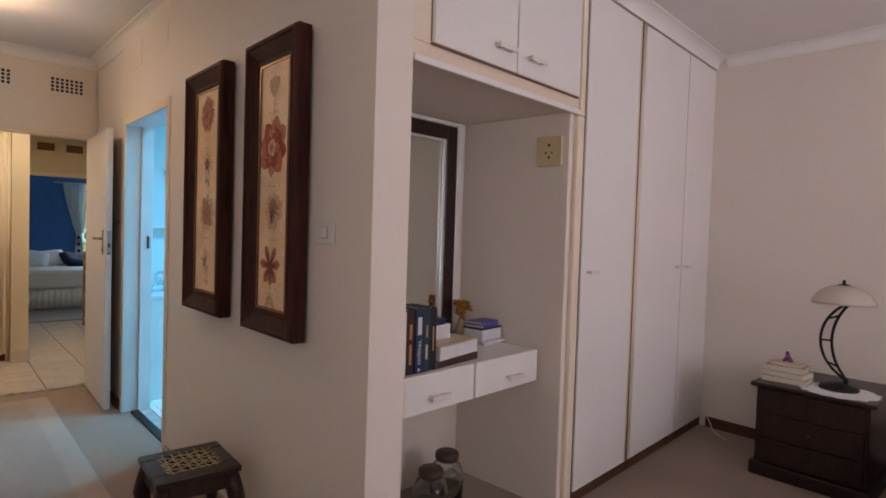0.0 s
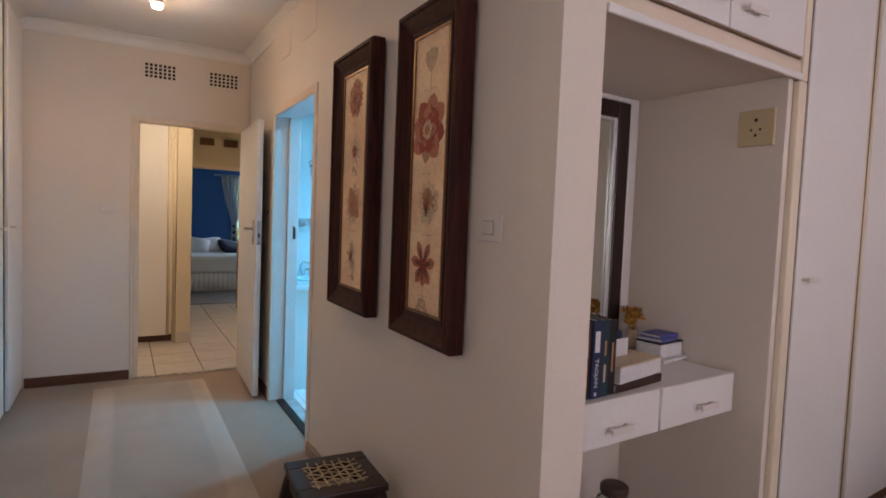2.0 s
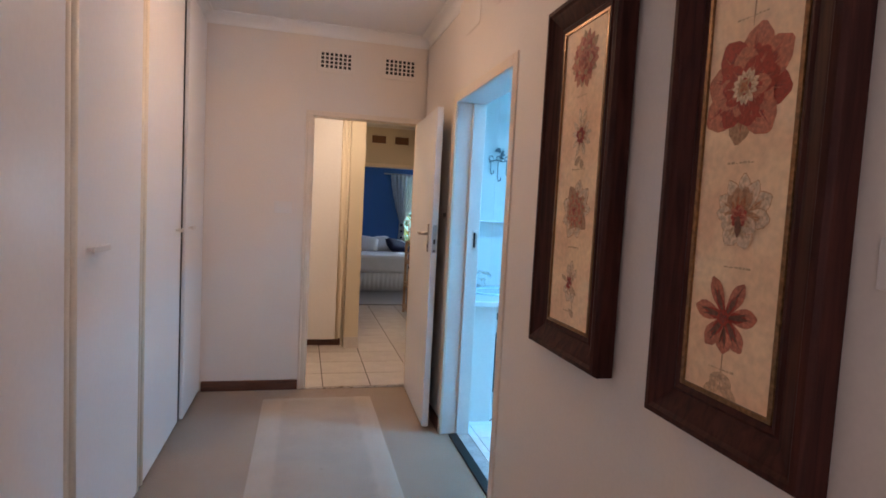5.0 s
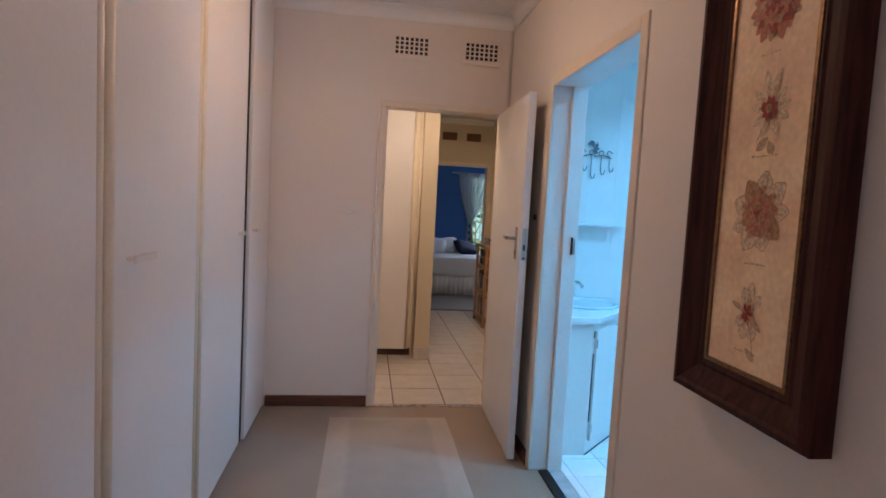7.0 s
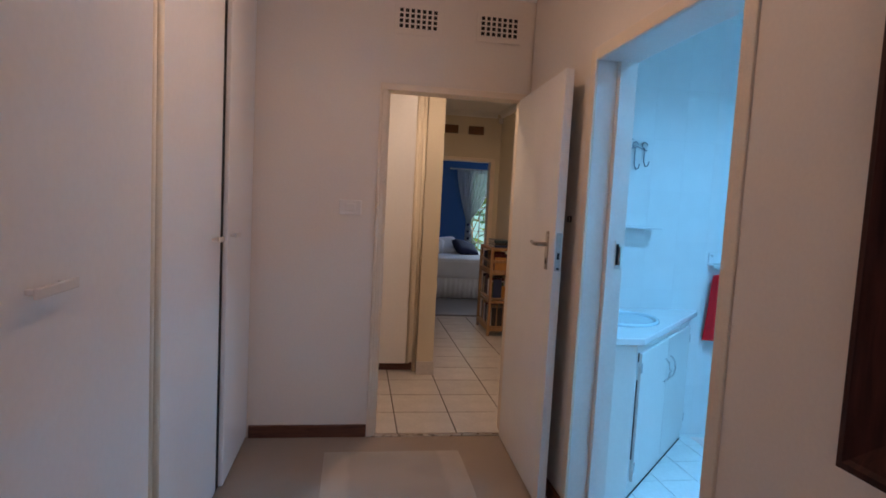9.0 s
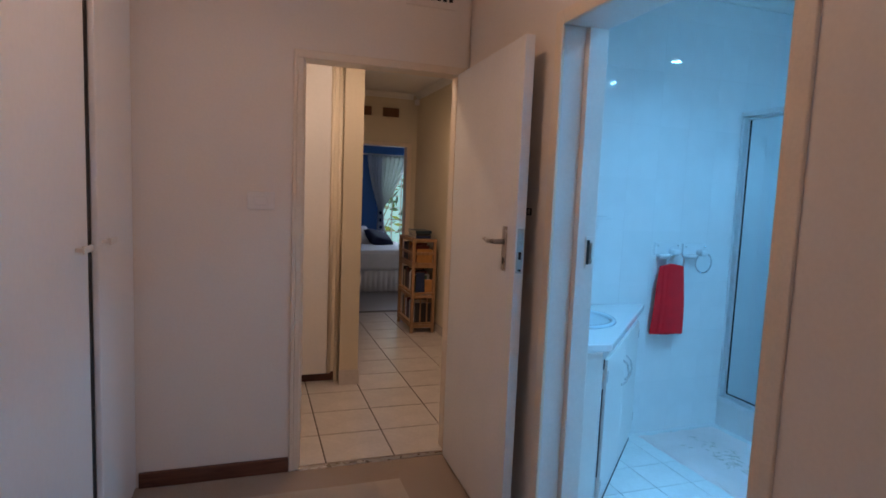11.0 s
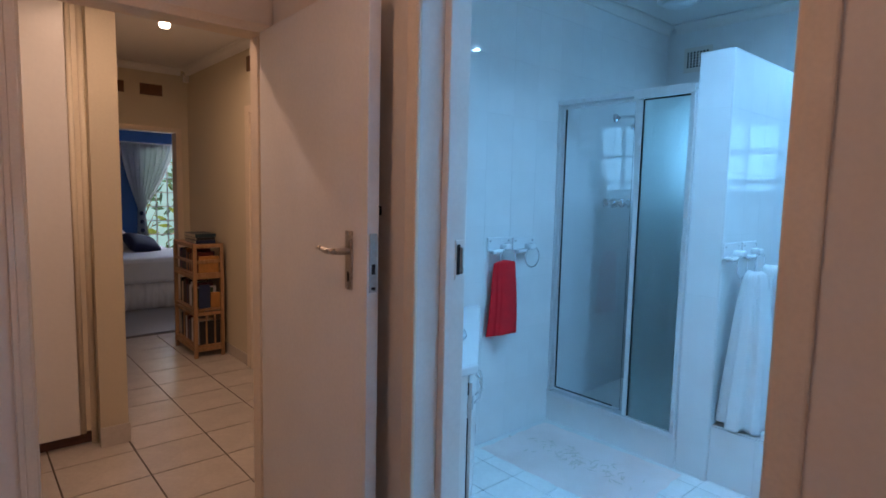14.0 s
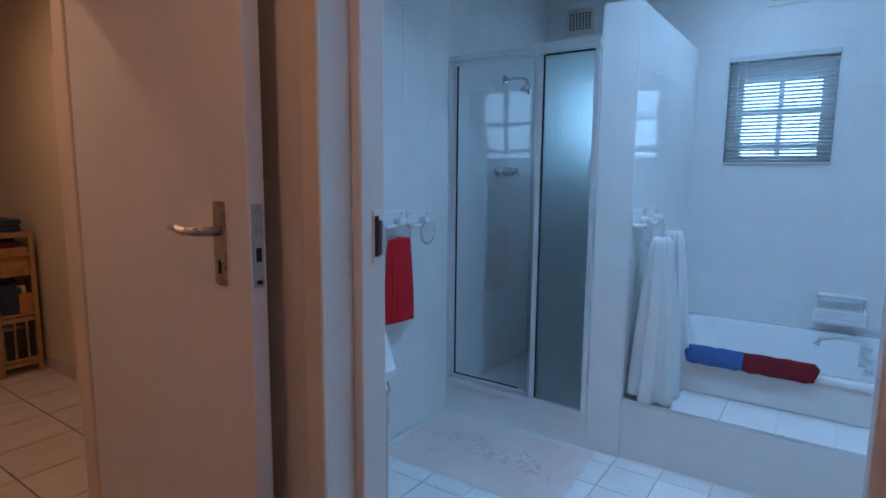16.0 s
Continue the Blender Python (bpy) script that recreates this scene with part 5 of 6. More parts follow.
def pillow(m, w, d, h, mat, label):
    bm = bmesh.new()
    nx, ny = 12, 10
    grid = {}
    for s in (1, -1):
        for i in range(nx + 1):
            for j in range(ny + 1):
                u, v = 2 * i / nx - 1, 2 * j / ny - 1
                zz = s * h / 2 * max(0.0, (1 - u ** 4) * (1 - v ** 4)) ** 0.5
                grid[s, i, j] = bm.verts.new((u * w / 2 * (1 - 0.06 * v * v), v * d / 2 * (1 - 0.06 * u * u), zz))
        for i in range(nx):
            for j in range(ny):
                q = [grid[s, i, j], grid[s, i + 1, j], grid[s, i + 1, j + 1], grid[s, i, j + 1]]
                bm.faces.new(q if s > 0 else q[::-1]).smooth = True
    bmesh.ops.remove_doubles(bm, verts=bm.verts[:], dist=1e-4)
    return solo("pillow", bm, mat, label, "pillow", m, "pillows on the bed")


pillow(pose(1.84, 11.35, 0.700, 36, -8, 12), 0.5, 0.42, 0.16, LINEN, "plump white pillow on the bed")
pillow(pose(1.56, 11.25, 0.700, 40, 8, -10), 0.5, 0.42, 0.16, LINEN, "plump white pillow on the bed")
pillow(pose(2.16, 11.20, 0.690, 30, 12, 20), 0.45, 0.38, 0.15, NAVY, "dark navy cushion on the bed")

bwn = tagged(new("window_blue_room"), "white barred cottage-pane window to the garden", "window", kind="structure")
part("window_frame", boxes((2.36, 2.40, 12.01, 12.07, 0.5, 2.0), (3.16, 3.2, 12.01, 12.07, 0.5, 2.0), (2.40, 3.16, 12.01, 12.07, 0.5, 0.54), (2.40, 3.16, 12.01, 12.07, 1.96, 2.0), bevel=0.003), ENAMEL, bwn)
for k in range(1, 5):
    part("glazing_bar", boxes((2.40 + 0.152 * k - 0.008, 2.40 + 0.152 * k + 0.008, 12.03, 12.05, 0.54, 1.96)), ENAMEL, bwn)
for k in range(1, 7):
    part("glazing_bar", boxes((2.40, 3.16, 12.028, 12.048, 0.54 + 0.203 * k - 0.008, 0.54 + 0.203 * k + 0.008)), ENAMEL, bwn)
p = part("pane", boxes((2.40, 3.16, 12.055, 12.059, 0.54, 1.96)), GLASS, bwn)
p.visible_shadow = False


def curtain():
    """A gathered curtain tied back to one side."""
    t = thing("curtain", "white curtain gathered and tied back with dark tassels", "curtain")
    bm = bmesh.new()
    rows = []
    for j in range(25):
        s = j / 24
        zz = 2.02 - 1.45 * s
        if s < 0.62:
            q = (s / 0.62) ** 1.4
            xl, xr = 2.08 + 0.20 * q, 2.78 - 0.42 * q
        else:
            q = (s - 0.62) / 0.38
            xl, xr = 2.28 - 0.02 * q, 2.36 + 0.07 * q
        row = []
        for k in range(49):
            u = k / 48
            row.append(bm.verts.new((xl + (xr - xl) * u, 11.90 + 0.022 * math.sin(u * 6.28 * 9) + 0.008 * math.sin(u * 20 + j * 0.3), zz)))
        rows.append(row)
    for a, b in zip(rows, rows[1:]):
        for k in range(48):
            bm.faces.new((a[k], a[k + 1], b[k + 1], b[k])).smooth = True
    ob = part("cloth", bm, CURTAIN, t)
    md = ob.modifiers.new("thickness", "SOLIDIFY")
    md.thickness = 0.003
    for k in range(3):
        part("tassel", moved(lathe([(0, 0), (0.022, 0.012), (0.030, 0.03), (0.018, 0.055), (0, 0.062)], 12), pose(2.315 + 0.004 * k, 11.855, 1.03 - 0.12 * k)), NAVY, t, "dark tie-back ornament")
    part("rail", tube(bmesh.new(), [(1.95, 11.93, 2.03), (3.3, 11.93, 2.03)], 0.012, 8), PLASTIC, t)
    return t


curtain()

# garden outside
rnd = random.Random(3)
for k in range(5):
    t = thing("garden_shrub", "leafy green garden shrub beyond the window", "shrub", pose(1.6 + 0.75 * k, 14.4 + rnd.uniform(-0.3, 1.5), -0.4), "garden shrubs")
    bm, bm2 = bmesh.new(), bmesh.new()
    tube(bm, [(0, 0, 0), (0.05, 0, 0.6), (0.02, 0.03, 1.5)], [0.05, 0.035, 0.01], 7)
    for q in range(10):
        a = rnd.uniform(0, 6.28)
        tube(bm, [(0.03, 0, 0.3 + 0.11 * q), (0.35 * math.cos(a), 0.35 * math.sin(a), 0.7 + 0.14 * q)], [0.014, 0.005], 5)
    for q in range(85):
        a, rr, zz = rnd.uniform(0, 6.28), 0.8 * rnd.random() ** 0.6, rnd.uniform(0.2, 2.6)
        o = Vector((rr * math.cos(a), rr * math.sin(a), zz))
        d = Vector((rnd.uniform(-1, 1), rnd.uniform(-1, 1), rnd.uniform(-0.7, 0.5))).normalized() * rnd.uniform(0.2, 0.45)
        sd = d.orthogonal().normalized() * 0.06
        bm2.faces.new([bm2.verts.new(v) for v in (o, o + d * 0.5 + sd, o + d, o + d * 0.5 - sd)])
    part("trunk", bm, PINE, t)
    part("crown", bm2, LEAF if k % 2 else YELLEAF, t, "many narrow leaves")

# added backdrop that glows by itself to brighten the view through the window
BACKGLOW = material("far_garden_light", (0.5, 0.7, 0.65), 0.9, spread=0.3, scale=0.8, bump=0, emit=((0.40, 0.80, 0.80), 0.95))
struct("backdrop", boxes((-6, 12, 19.0, 19.1, -1.0, 9.0)), BACKGLOW, "plain glowing backdrop beyond the garden", "backdrop")
# ---- bathroom things ----
# shower: kerb, tray, screen
sh = thing("shower_screen", "aluminium shower screen with clear and patterned glass panels", "shower screen")
SX = 3.172
SY0, SY1, SZ0, SZ1 = 4.500, BN - 0.002, 0.170, 1.995
part("head_rail", boxes((SX - 0.026, SX + 0.035, SY0, SY1, 1.968, SZ1), bevel=0.003), ALU, sh)
part("head_lip", boxes((SX - 0.032, SX - 0.0265, SY0, 4.835, 1.950, SZ1 + 0.004), bevel=0.002), ALU, sh, "wide aluminium head strip")
part("sill_rail", boxes((SX - 0.028, SX + 0.04, SY0, SY1, SZ0, 0.198), bevel=0.003), ALU, sh)
part("jamb", boxes((SX - 0.022, SX + 0.035, SY1 - 0.018, SY1, 0.199, 1.967), bevel=0.003), ALU, sh)
part("jamb", boxes((SX - 0.030, SX + 0.035, SY0, SY0 + 0.026, 0.199, 1.949), bevel=0.003), ALU, sh)
part("fixed_stile", boxes((SX - 0.014, SX + 0.004, 4.790, 4.818, 0.199, 1.949), bevel=0.003), ALU, sh, "aluminium stile")
part("patterned_pane", boxes((SX - 0.006, SX - 0.001, 4.527, 4.789, 0.199, 1.955)), FROST, sh, "bluish patterned glass")
part("seal", boxes((SX - 0.010, SX + 0.002, 4.7825, 4.7895, 0.205, 1.945)), BLACK, sh, "thin black rubber seal")
part("seal", boxes((SX - 0.010, SX + 0.002, 4.5265, 4.5325, 0.205, 1.945)), BLACK, sh, "thin black rubber seal")
part("seal", boxes((SX - 0.012, SX + 0.003, 4.533, 4.782, 1.942, 1.9495)), BLACK, sh, "thin black rubber seal")
dr = part("sliding_panel", boxes((SX + 0.010, SX + 0.026, SY1 - 0.031, SY1 - 0.019, 0.205, 1.962), (SX + 0.010, SX + 0.026, 4.84, SY1 - 0.031, 1.948, 1.962), (SX + 0.010, SX + 0.026, 4.86, SY1 - 0.031, 0.205, 0.217), bevel=0.002), ALU, sh, "aluminium door frame")
part("loose_stile", moved(boxes((SX + 0.006, SX + 0.028, -0.013, 0.013, -1.745, 0), bevel=0.003), pose(0, 4.836, 1.960, -1.85, 0, 0)), ALU, dr, "aluminium stile hanging askew")
part("seal", boxes((SX + 0.0135, SX + 0.0235, SY1 - 0.037, SY1 - 0.031, 0.218, 1.947)), BLACK, dr, "thin black rubber seal")
part("seal", boxes((SX + 0.0135, SX + 0.0235, 4.90, SY1 - 0.038, 0.2175, 0.2225)), BLACK, dr, "thin black rubber seal")
cp = part("clear_pane", boxes((SX + 0.016, SX + 0.020, 4.852, SY1 - 0.033, 0.21, 1.955)), GLASS, dr, "clear glass pane")
cp.visible_shadow = False
struct("shower_kerb", boxes((3.163, 3.30, 4.492, BN + 0.007, 0, 0.168)), WGROUT, "white tiled shower kerb", "kerb")
struct("shower_tray", boxes((3.30, BE + 0.007, 4.492, BN + 0.007, 0, 0.092)), FTILE, "white tiled shower floor", "shower floor")

# shower head and taps on the north wall
shd = thing("wall_shower", "chrome wall shower head on a bent arm", "shower head", pose(3.775, BN, 1.960))
part("flange", moved(lathe([(0, 0), (0.03, 0), (0.028, 0.008), (0.012, 0.012), (0, 0.012)], 20), pose(0, 0, 0, 90, 0, 0)), CHROME, shd)
part("arm", tube(bmesh.new(), [(0, 0, 0), (0.004, -0.07, 0.004), (0.010, -0.125, 0.0), (0.014, -0.15, -0.014), (0.016, -0.16, -0.035)], 0.010, 10), CHROME, shd)
part("rose", moved(lathe([(0.012, 0.0), (0.016, -0.012), (0.034, -0.045), (0.036, -0.062), (0.0, -0.066)], 20), pose(0.017, -0.162, -0.03, 20, 8, 0)), CHROME, shd)
for x in (3.70, 3.815, 3.905):
    tp = thing("shower_tap", "chrome cross-head shower tap", "tap", pose(x, BN, 1.387), "shower taps")
    part("flange", moved(lathe([(0, 0), (0.032, 0), (0.03, 0.012), (0.016, 0.02), (0.014, 0.045), (0, 0.045)], 18), pose(0, 0, 0, 90, 0, 0)), CHROME, tp)
    for k in range(4):
        a = radians(90 * k + 20)
        part("spoke", tube(bmesh.new(), [(0, -0.05, 0), (0.03 * math.cos(a), -0.05, 0.03 * math.sin(a))], [0.009, 0.0075], 8), CHROME, tp)
    part("hub", moved(lathe([(0, 0.035), (0.014, 0.038), (0.014, 0.058), (0, 0.064)], 14), pose(0, 0, 0, 90, 0, 0)), CHROME, tp)


def ring_holder(m, label, ring_turn=0.0):
    t = thing("towel_ring", label, "towel ring", m, "towel rings")
    plate = part("plate", boxes((-0.090, 0.090, -0.010, 0, -0.036, 0.042), bevel=0.004), PORCELAIN, t)
    part("bracket", boxes((-0.085, 0.01, -0.050, -0.008, -0.046, -0.024), bevel=0.010), PORCELAIN, t)
    part("arm", boxes((0.005, 0.060, -0.062, -0.008, -0.030, 0.006), bevel=0.012), PORCELAIN, t)
    for px in (-0.072, 0.074):
        part("screw", moved(lathe([(0, 0), (0.006, 0), (0.005, 0.003), (0, 0.003)], 10), pose(px, -0.010, 0.022, 90, 0, 0)), CHROME, plate)
    ring = [(0.034 + 0.060 * math.cos(radians(a)), -0.05 + 0.060 * math.sin(radians(a)) * math.sin(ring_turn), -0.012 - 0.060 + 0.060 * math.sin(radians(a)) * math.cos(ring_turn)) for a in range(0, 360, 12)]
    part("ring", tube(bmesh.new(), ring, 0.0042, 8, closed=True), CHROME, t, "chrome ring")
    return t


ring_holder(pose(2.657, BN - 0.001, 1.146), "white ceramic towel ring holder on the tiled wall")
ring_holder(pose(2.864, BN - 0.001, 1.140), "white ceramic towel ring holder on the tiled wall")
ring_holder(pose(3.25, 4.329, 1.172, 0, 0, 0), "white ceramic towel ring holder on the nib wall")
ring_holder(pose(3.47, 4.329, 1.172, 0, 0, 0), "white ceramic towel ring holder on the nib wall")


def towel(name, m, w_top, w_bot, h, depth, mat, label, seed, folds=5, belly=0.5):
    """A towel pulled through a ring: bunched at the top, opening into upright pleats with a level hem."""
    rnd, bm = random.Random(seed), bmesh.new()
    ph = [rnd.uniform(0, 6.28) for _ in range(4)]
    rows, n, m_rows = [], 96, 34
    for j in range(m_rows + 1):
        s = j / m_rows
        o = s ** belly
        w, d = w_top + (w_bot - w_top) * o, depth * (0.35 + 0.65 * o)
        row = []
        for k in range(n):
            a = 2 * math.pi * k / n
            pl = math.sin(folds * a + ph[0] + 0.5 * s)
            fold = 1 + (0.06 + 0.13 * o) * (abs(pl) ** 0.6 * (1 if pl > 0 else -1)) + 0.05 * math.sin((2 * folds + 1) * a + ph[1] + 1.3 * s)
            x, y = math.cos(a), math.sin(a)
            x, y = abs(x) ** 0.8 * (1 if x > 0 else -1), abs(y) ** 0.8 * (1 if y > 0 else -1)
            zz = -h * s - 0.012 * s * math.sin(a + ph[2]) * (1 if j == m_rows else 0.6)
            if j == 0:
                zz -= 0.012 * abs(math.cos(a))
            row.append(bm.verts.new((w / 2 * x * fold + 0.008 * math.sin(s * 4 + ph[1]) * s, d / 2 * y * fold, zz)))
        rows.append(row)
    for a, b in zip(rows, rows[1:]):
        for k in range(n):
            bm.faces.new((a[k], b[k], b[(k + 1) % n], a[(k + 1) % n])).smooth = True
    bm.faces.new(rows[0])
    bm.faces.new(rows[-1][::-1])
    return solo(name, bm, mat, label, "towel", m)


towel("hand_towel", pose(2.672, BN - 0.050, 1.062), 0.155, 0.205, 0.425, 0.062, REDT, "bright red hand towel hanging from a ring", 2, 3, 0.6)
towel("bath_towel", pose(3.284, 4.215, 1.085), 0.06, 0.25, 0.772, 0.19, WHITET, "white bath towel hanging from a ring", 4, 6, 0.55)
towel("bath_towel", pose(3.504, 4.215, 1.10), 0.06, 0.23, 0.752, 0.19, WHITET, "white bath towel hanging from a ring", 9, 6, 0.55)

# step and bathtub
struct("bath_step", boxes((3.188, 3.49, BS, 4.337, 0, 0.292)), WGROUT, "white tiled step in front of the bathtub", "step")
struct("tub_surround", boxes((3.488, 3.54, BS, 4.337, 0.292, 0.458)), WGROUT, "white tiled front of the bathtub", "tub surround")
tub = thing("bathtub", "white enamelled built-in bathtub", "bathtub")
bm = bmesh.new()
TX0, TX1, TY0, TY1, TZ = 3.470, BE, BS + 0.01, 4.328, 0.490


def rrect(x0, x1, y0, y1, r, z, n=6):
    pts = []
    for cx, cy, a0 in ((x1 - r, y1 - r, 0), (x0 + r, y1 - r, 90), (x0 + r, y0 + r, 180), (x1 - r, y0 + r, 270)):
        for i in range(n + 1):
            a = radians(a0 + 90 * i / n)
            pts.append((cx + r * math.cos(a), cy + r * math.sin(a), z))
    return pts


loops = [rrect(TX0, TX1, TY0, TY1, 0.01, 0.459), rrect(TX0, TX1, TY0, TY1, 0.012, 0.480), rrect(TX0 + 0.006, TX1 - 0.004, TY0 + 0.004, TY1 - 0.004, 0.014, TZ),
         rrect(TX0 + 0.055, TX1 - 0.05, TY0 + 0.06, TY1 - 0.06, 0.10, TZ), rrect(TX0 + 0.07, TX1 - 0.065, TY0 + 0.075, TY1 - 0.075, 0.11, TZ - 0.015),
         rrect(TX0 + 0.11, TX1 - 0.10, TY0 + 0.14, TY1 - 0.15, 0.13, 0.28), rrect(TX0 + 0.16, TX1 - 0.15, TY0 + 0.20, TY1 - 0.26, 0.12, 0.17), rrect(TX0 + 0.25, TX1 - 0.24, TY0 + 0.3, TY1 - 0.36, 0.08, 0.15)]
rings = [[bm.verts.new(p) for p in l] for l in loops]
for a, b in zip(rings, rings[1:]):
    for k in range(len(a)):
        bm.faces.new((a[k], a[(k + 1) % len(a)], b[(k + 1) % len(a)], b[k])).smooth = True
bm.faces.new(rings[-1])
bmesh.ops.recalc_face_normals(bm, faces=bm.faces[:])
part("tub", bm, PORCELAIN, tub)
part("sealant", boxes((TX1 - 0.008, TX1 + 0.001, TY0, TY1, TZ - 0.001, TZ + 0.006), bevel=0.002), WGROUT, tub, "bead of white sealant")
mx = thing("bath_mat_roll", "rolled blue and dark red towels on the tub rim", "towel")
for y0, y1, mt, nm in ((3.862, 4.100, BLUET, "blue_towel"), (3.577, 3.861, MAROON, "red_towel")):
    bm = bmesh.new()
    pts = [(3.478, y0 + (y1 - y0) * min(1, max(0, (i - 1) / 8)), TZ + 0.024 + 0.002 * math.sin(i * 2.1)) for i in range(11)]
    tube(bm, [(x, y + 0.0006 * k, z) for k, (x, y, z) in enumerate(pts)], [0.018, 0.026, 0.029, 0.028, 0.029, 0.028, 0.029, 0.028, 0.029, 0.026, 0.018], 18)
    for v in bm.verts:
        dx = v.co.x - 3.478
        v.co.x = 3.478 + dx * 1.3
        if dx < 0:
            v.co.z -= 1.7 * -dx
        v.co.z = max(v.co.z, TZ + 0.001 if v.co.x > 3.468 else TZ - 0.055)
    part(nm, bm, mt, mx, "blue towelling" if nm[0] == "b" else "dark red towelling")
tf = thing("bath_mixer", "chrome swan-neck bath spout on the tub rim", "tap", pose(3.62, 3.40, TZ))
part("spout", tube(bmesh.new(), [(0.14, 0, 0.0), (0.14, 0, 0.10), (0.135, 0.04, 0.125), (0.12, 0.12, 0.125), (0.11, 0.17, 0.11), (0.108, 0.185, 0.08)], [0.014, 0.013, 0.012, 0.011, 0.011, 0.013], 10), CHROME, tf)
for dx in (0.02, 0.26):
    part("valve", moved(lathe([(0.024, 0), (0.02, 0.01), (0.012, 0.03), (0.02, 0.04), (0.02, 0.06), (0, 0.066)], 14), pose(dx, -0.02, 0)), CHROME, tf)
so = thing("soap_dish", "white ceramic soap and grab dish on the tiled wall", "soap dish", pose(BE, 3.495, 0.632))
part("tray", boxes((-0.090, 0, -0.12, 0.12, -0.085, -0.060), (-0.090, -0.074, -0.12, 0.12, -0.060, -0.005), (-0.074, 0, -0.12, -0.106, -0.060, -0.005), (-0.074, 0, 0.106, 0.12, -0.060, -0.005), (-0.012, 0, -0.106, 0.106, -0.060, 0.070), bevel=0.006), PORCELAIN, so)
part("grab_bar", tube(bmesh.new(), [(-0.005, 0.108, 0.070), (-0.060, 0.104, 0.074), (-0.070, 0.08, 0.075), (-0.070, -0.08, 0.075), (-0.060, -0.104, 0.074), (-0.005, -0.108, 0.070)], 0.013, 10), PORCELAIN, so)

# vanity set across the corner
P = [(1.535, 4.562), (1.750, 4.558), (2.460, 5.268), (2.528, BN - 0.003), (1.535, BN - 0.003)]
van = thing("corner_vanity", "white corner vanity with two doors and an inset basin", "vanity")
part("counter", prism(P, 0.783, 0.818, 0.006), PORCELAIN, van, "white countertop with a moulded edge")
q = [(1.535, 4.597), (1.730, 4.593), (2.440, 5.288), (2.470, BN - 0.003), (1.535, BN - 0.003)]
part("body", prism(q, 0.0, 0.783), DOORW, van)
ax = Vector((2.440 - 1.730, 5.288 - 4.593, 0))
L = ax.length
ang = math.degrees(math.atan2(ax.y, ax.x))
for k in range(2):
    s0, s1 = 0.03 + k * (L - 0.05) / 2, 0.03 + (k + 1) * (L - 0.05) / 2 - 0.006
    d = part("door", moved(boxes((s0, s1, -0.018, -0.001, 0.085, 0.735), bevel=0.003), pose(1.730, 4.593, 0, 0, 0, ang)), DOORW, van)
    hx = s1 - 0.045 if k == 0 else s0 + 0.045
    pts = [(hx, -0.018, 0.50), (hx, -0.040, 0.52), (hx, -0.050, 0.565), (hx, -0.040, 0.61), (hx, -0.018, 0.63)]
    part("handle", moved(tube(bmesh.new(), pts, 0.005, 8), pose(1.730, 4.593, 0, 0, 0, ang)), CHROME, d, "curved chrome handle")
    for hz in (0.16, 0.66):
        hz_x = s0 + 0.001 if k == 0 else s1 - 0.001
        part("hinge", moved(boxes((hz_x - 0.008, hz_x + 0.008, -0.022, -0.018, hz - 0.025, hz + 0.025), bevel=0.002), pose(1.730, 4.593, 0, 0, 0, ang)), CHROME, d)
half = 0.03 + (L - 0.05) / 2 - 0.003
# black strips paint the shade between the doors and along the foot
for g0, g1, h0, h1 in ((half - 0.003, half + 0.003, 0.085, 0.735), (0.022, 0.029, 0.20, 0.60), (0.022, 0.029, 0.69, 0.735), (0.0, L, 0.0, 0.012)):
    part("gap", moved(boxes((g0, g1, -0.0045, -0.0005, h0, h1)), pose(1.730, 4.593, 0, 0, 0, ang)), BLACK, van)
bas = lathe([(0.0, -0.10), (0.10, -0.085), (0.17, -0.03), (0.188, 0.004), (0.195, 0.014), (0.212, 0.016), (0.222, 0.010), (0.224, 0.001), (0.20, 0.001)], 36)
part("basin", moved(bas, pose(1.865, 5.005, 0.818, 0, 0, 45) @ Matrix.Diagonal((1.0, 0.80, 1, 1))), material("pale_blue_porcelain", (0.62, 0.74, 0.80), 0.08, spread=0.02, bump=0), van, "pale blue inset basin")
part("tap", tube(bmesh.new(), [(1.77, 5.20, 0.818), (1.77, 5.20, 0.915), (1.79, 5.18, 0.945), (1.84, 5.13, 0.94), (1.86, 5.11, 0.915)], [0.016, 0.014, 0.012, 0.011, 0.012], 10), CHROME, van, "chrome basin tap")
for dx, dy in ((-0.09, -0.09), (0.09, 0.09)):
    part("tap", moved(lathe([(0.018, 0), (0.014, 0.03), (0.022, 0.045), (0.022, 0.06), (0, 0.066)], 14), pose(1.77 + dx, 5.20 + dy, 0.818)), CHROME, van, "chrome basin tap")
solo("glass_shelf", boxes((1.56, 2.185, BN - 0.11, BN - 0.003, 1.320, 1.334), bevel=0.003), PORCELAIN, "narrow white shelf above the basin", "shelf")
HOOKM = material("weathered_iron", (0.17, 0.20, 0.23), 0.5, metal=0.3, spread=0.3, scale=40)
hk = thing("wall_hook_rack", "dark wrought iron hook rack with leaves", "hook rack", pose(1.980, BN - 0.001, 1.80))
part("back_bar", tube(bmesh.new(), [(-0.11, -0.010, -0.01), (-0.05, -0.012, 0.012), (0.0, -0.012, 0.0), (0.05, -0.012, 0.012), (0.11, -0.010, -0.01)], 0.004, 8), HOOKM, hk)
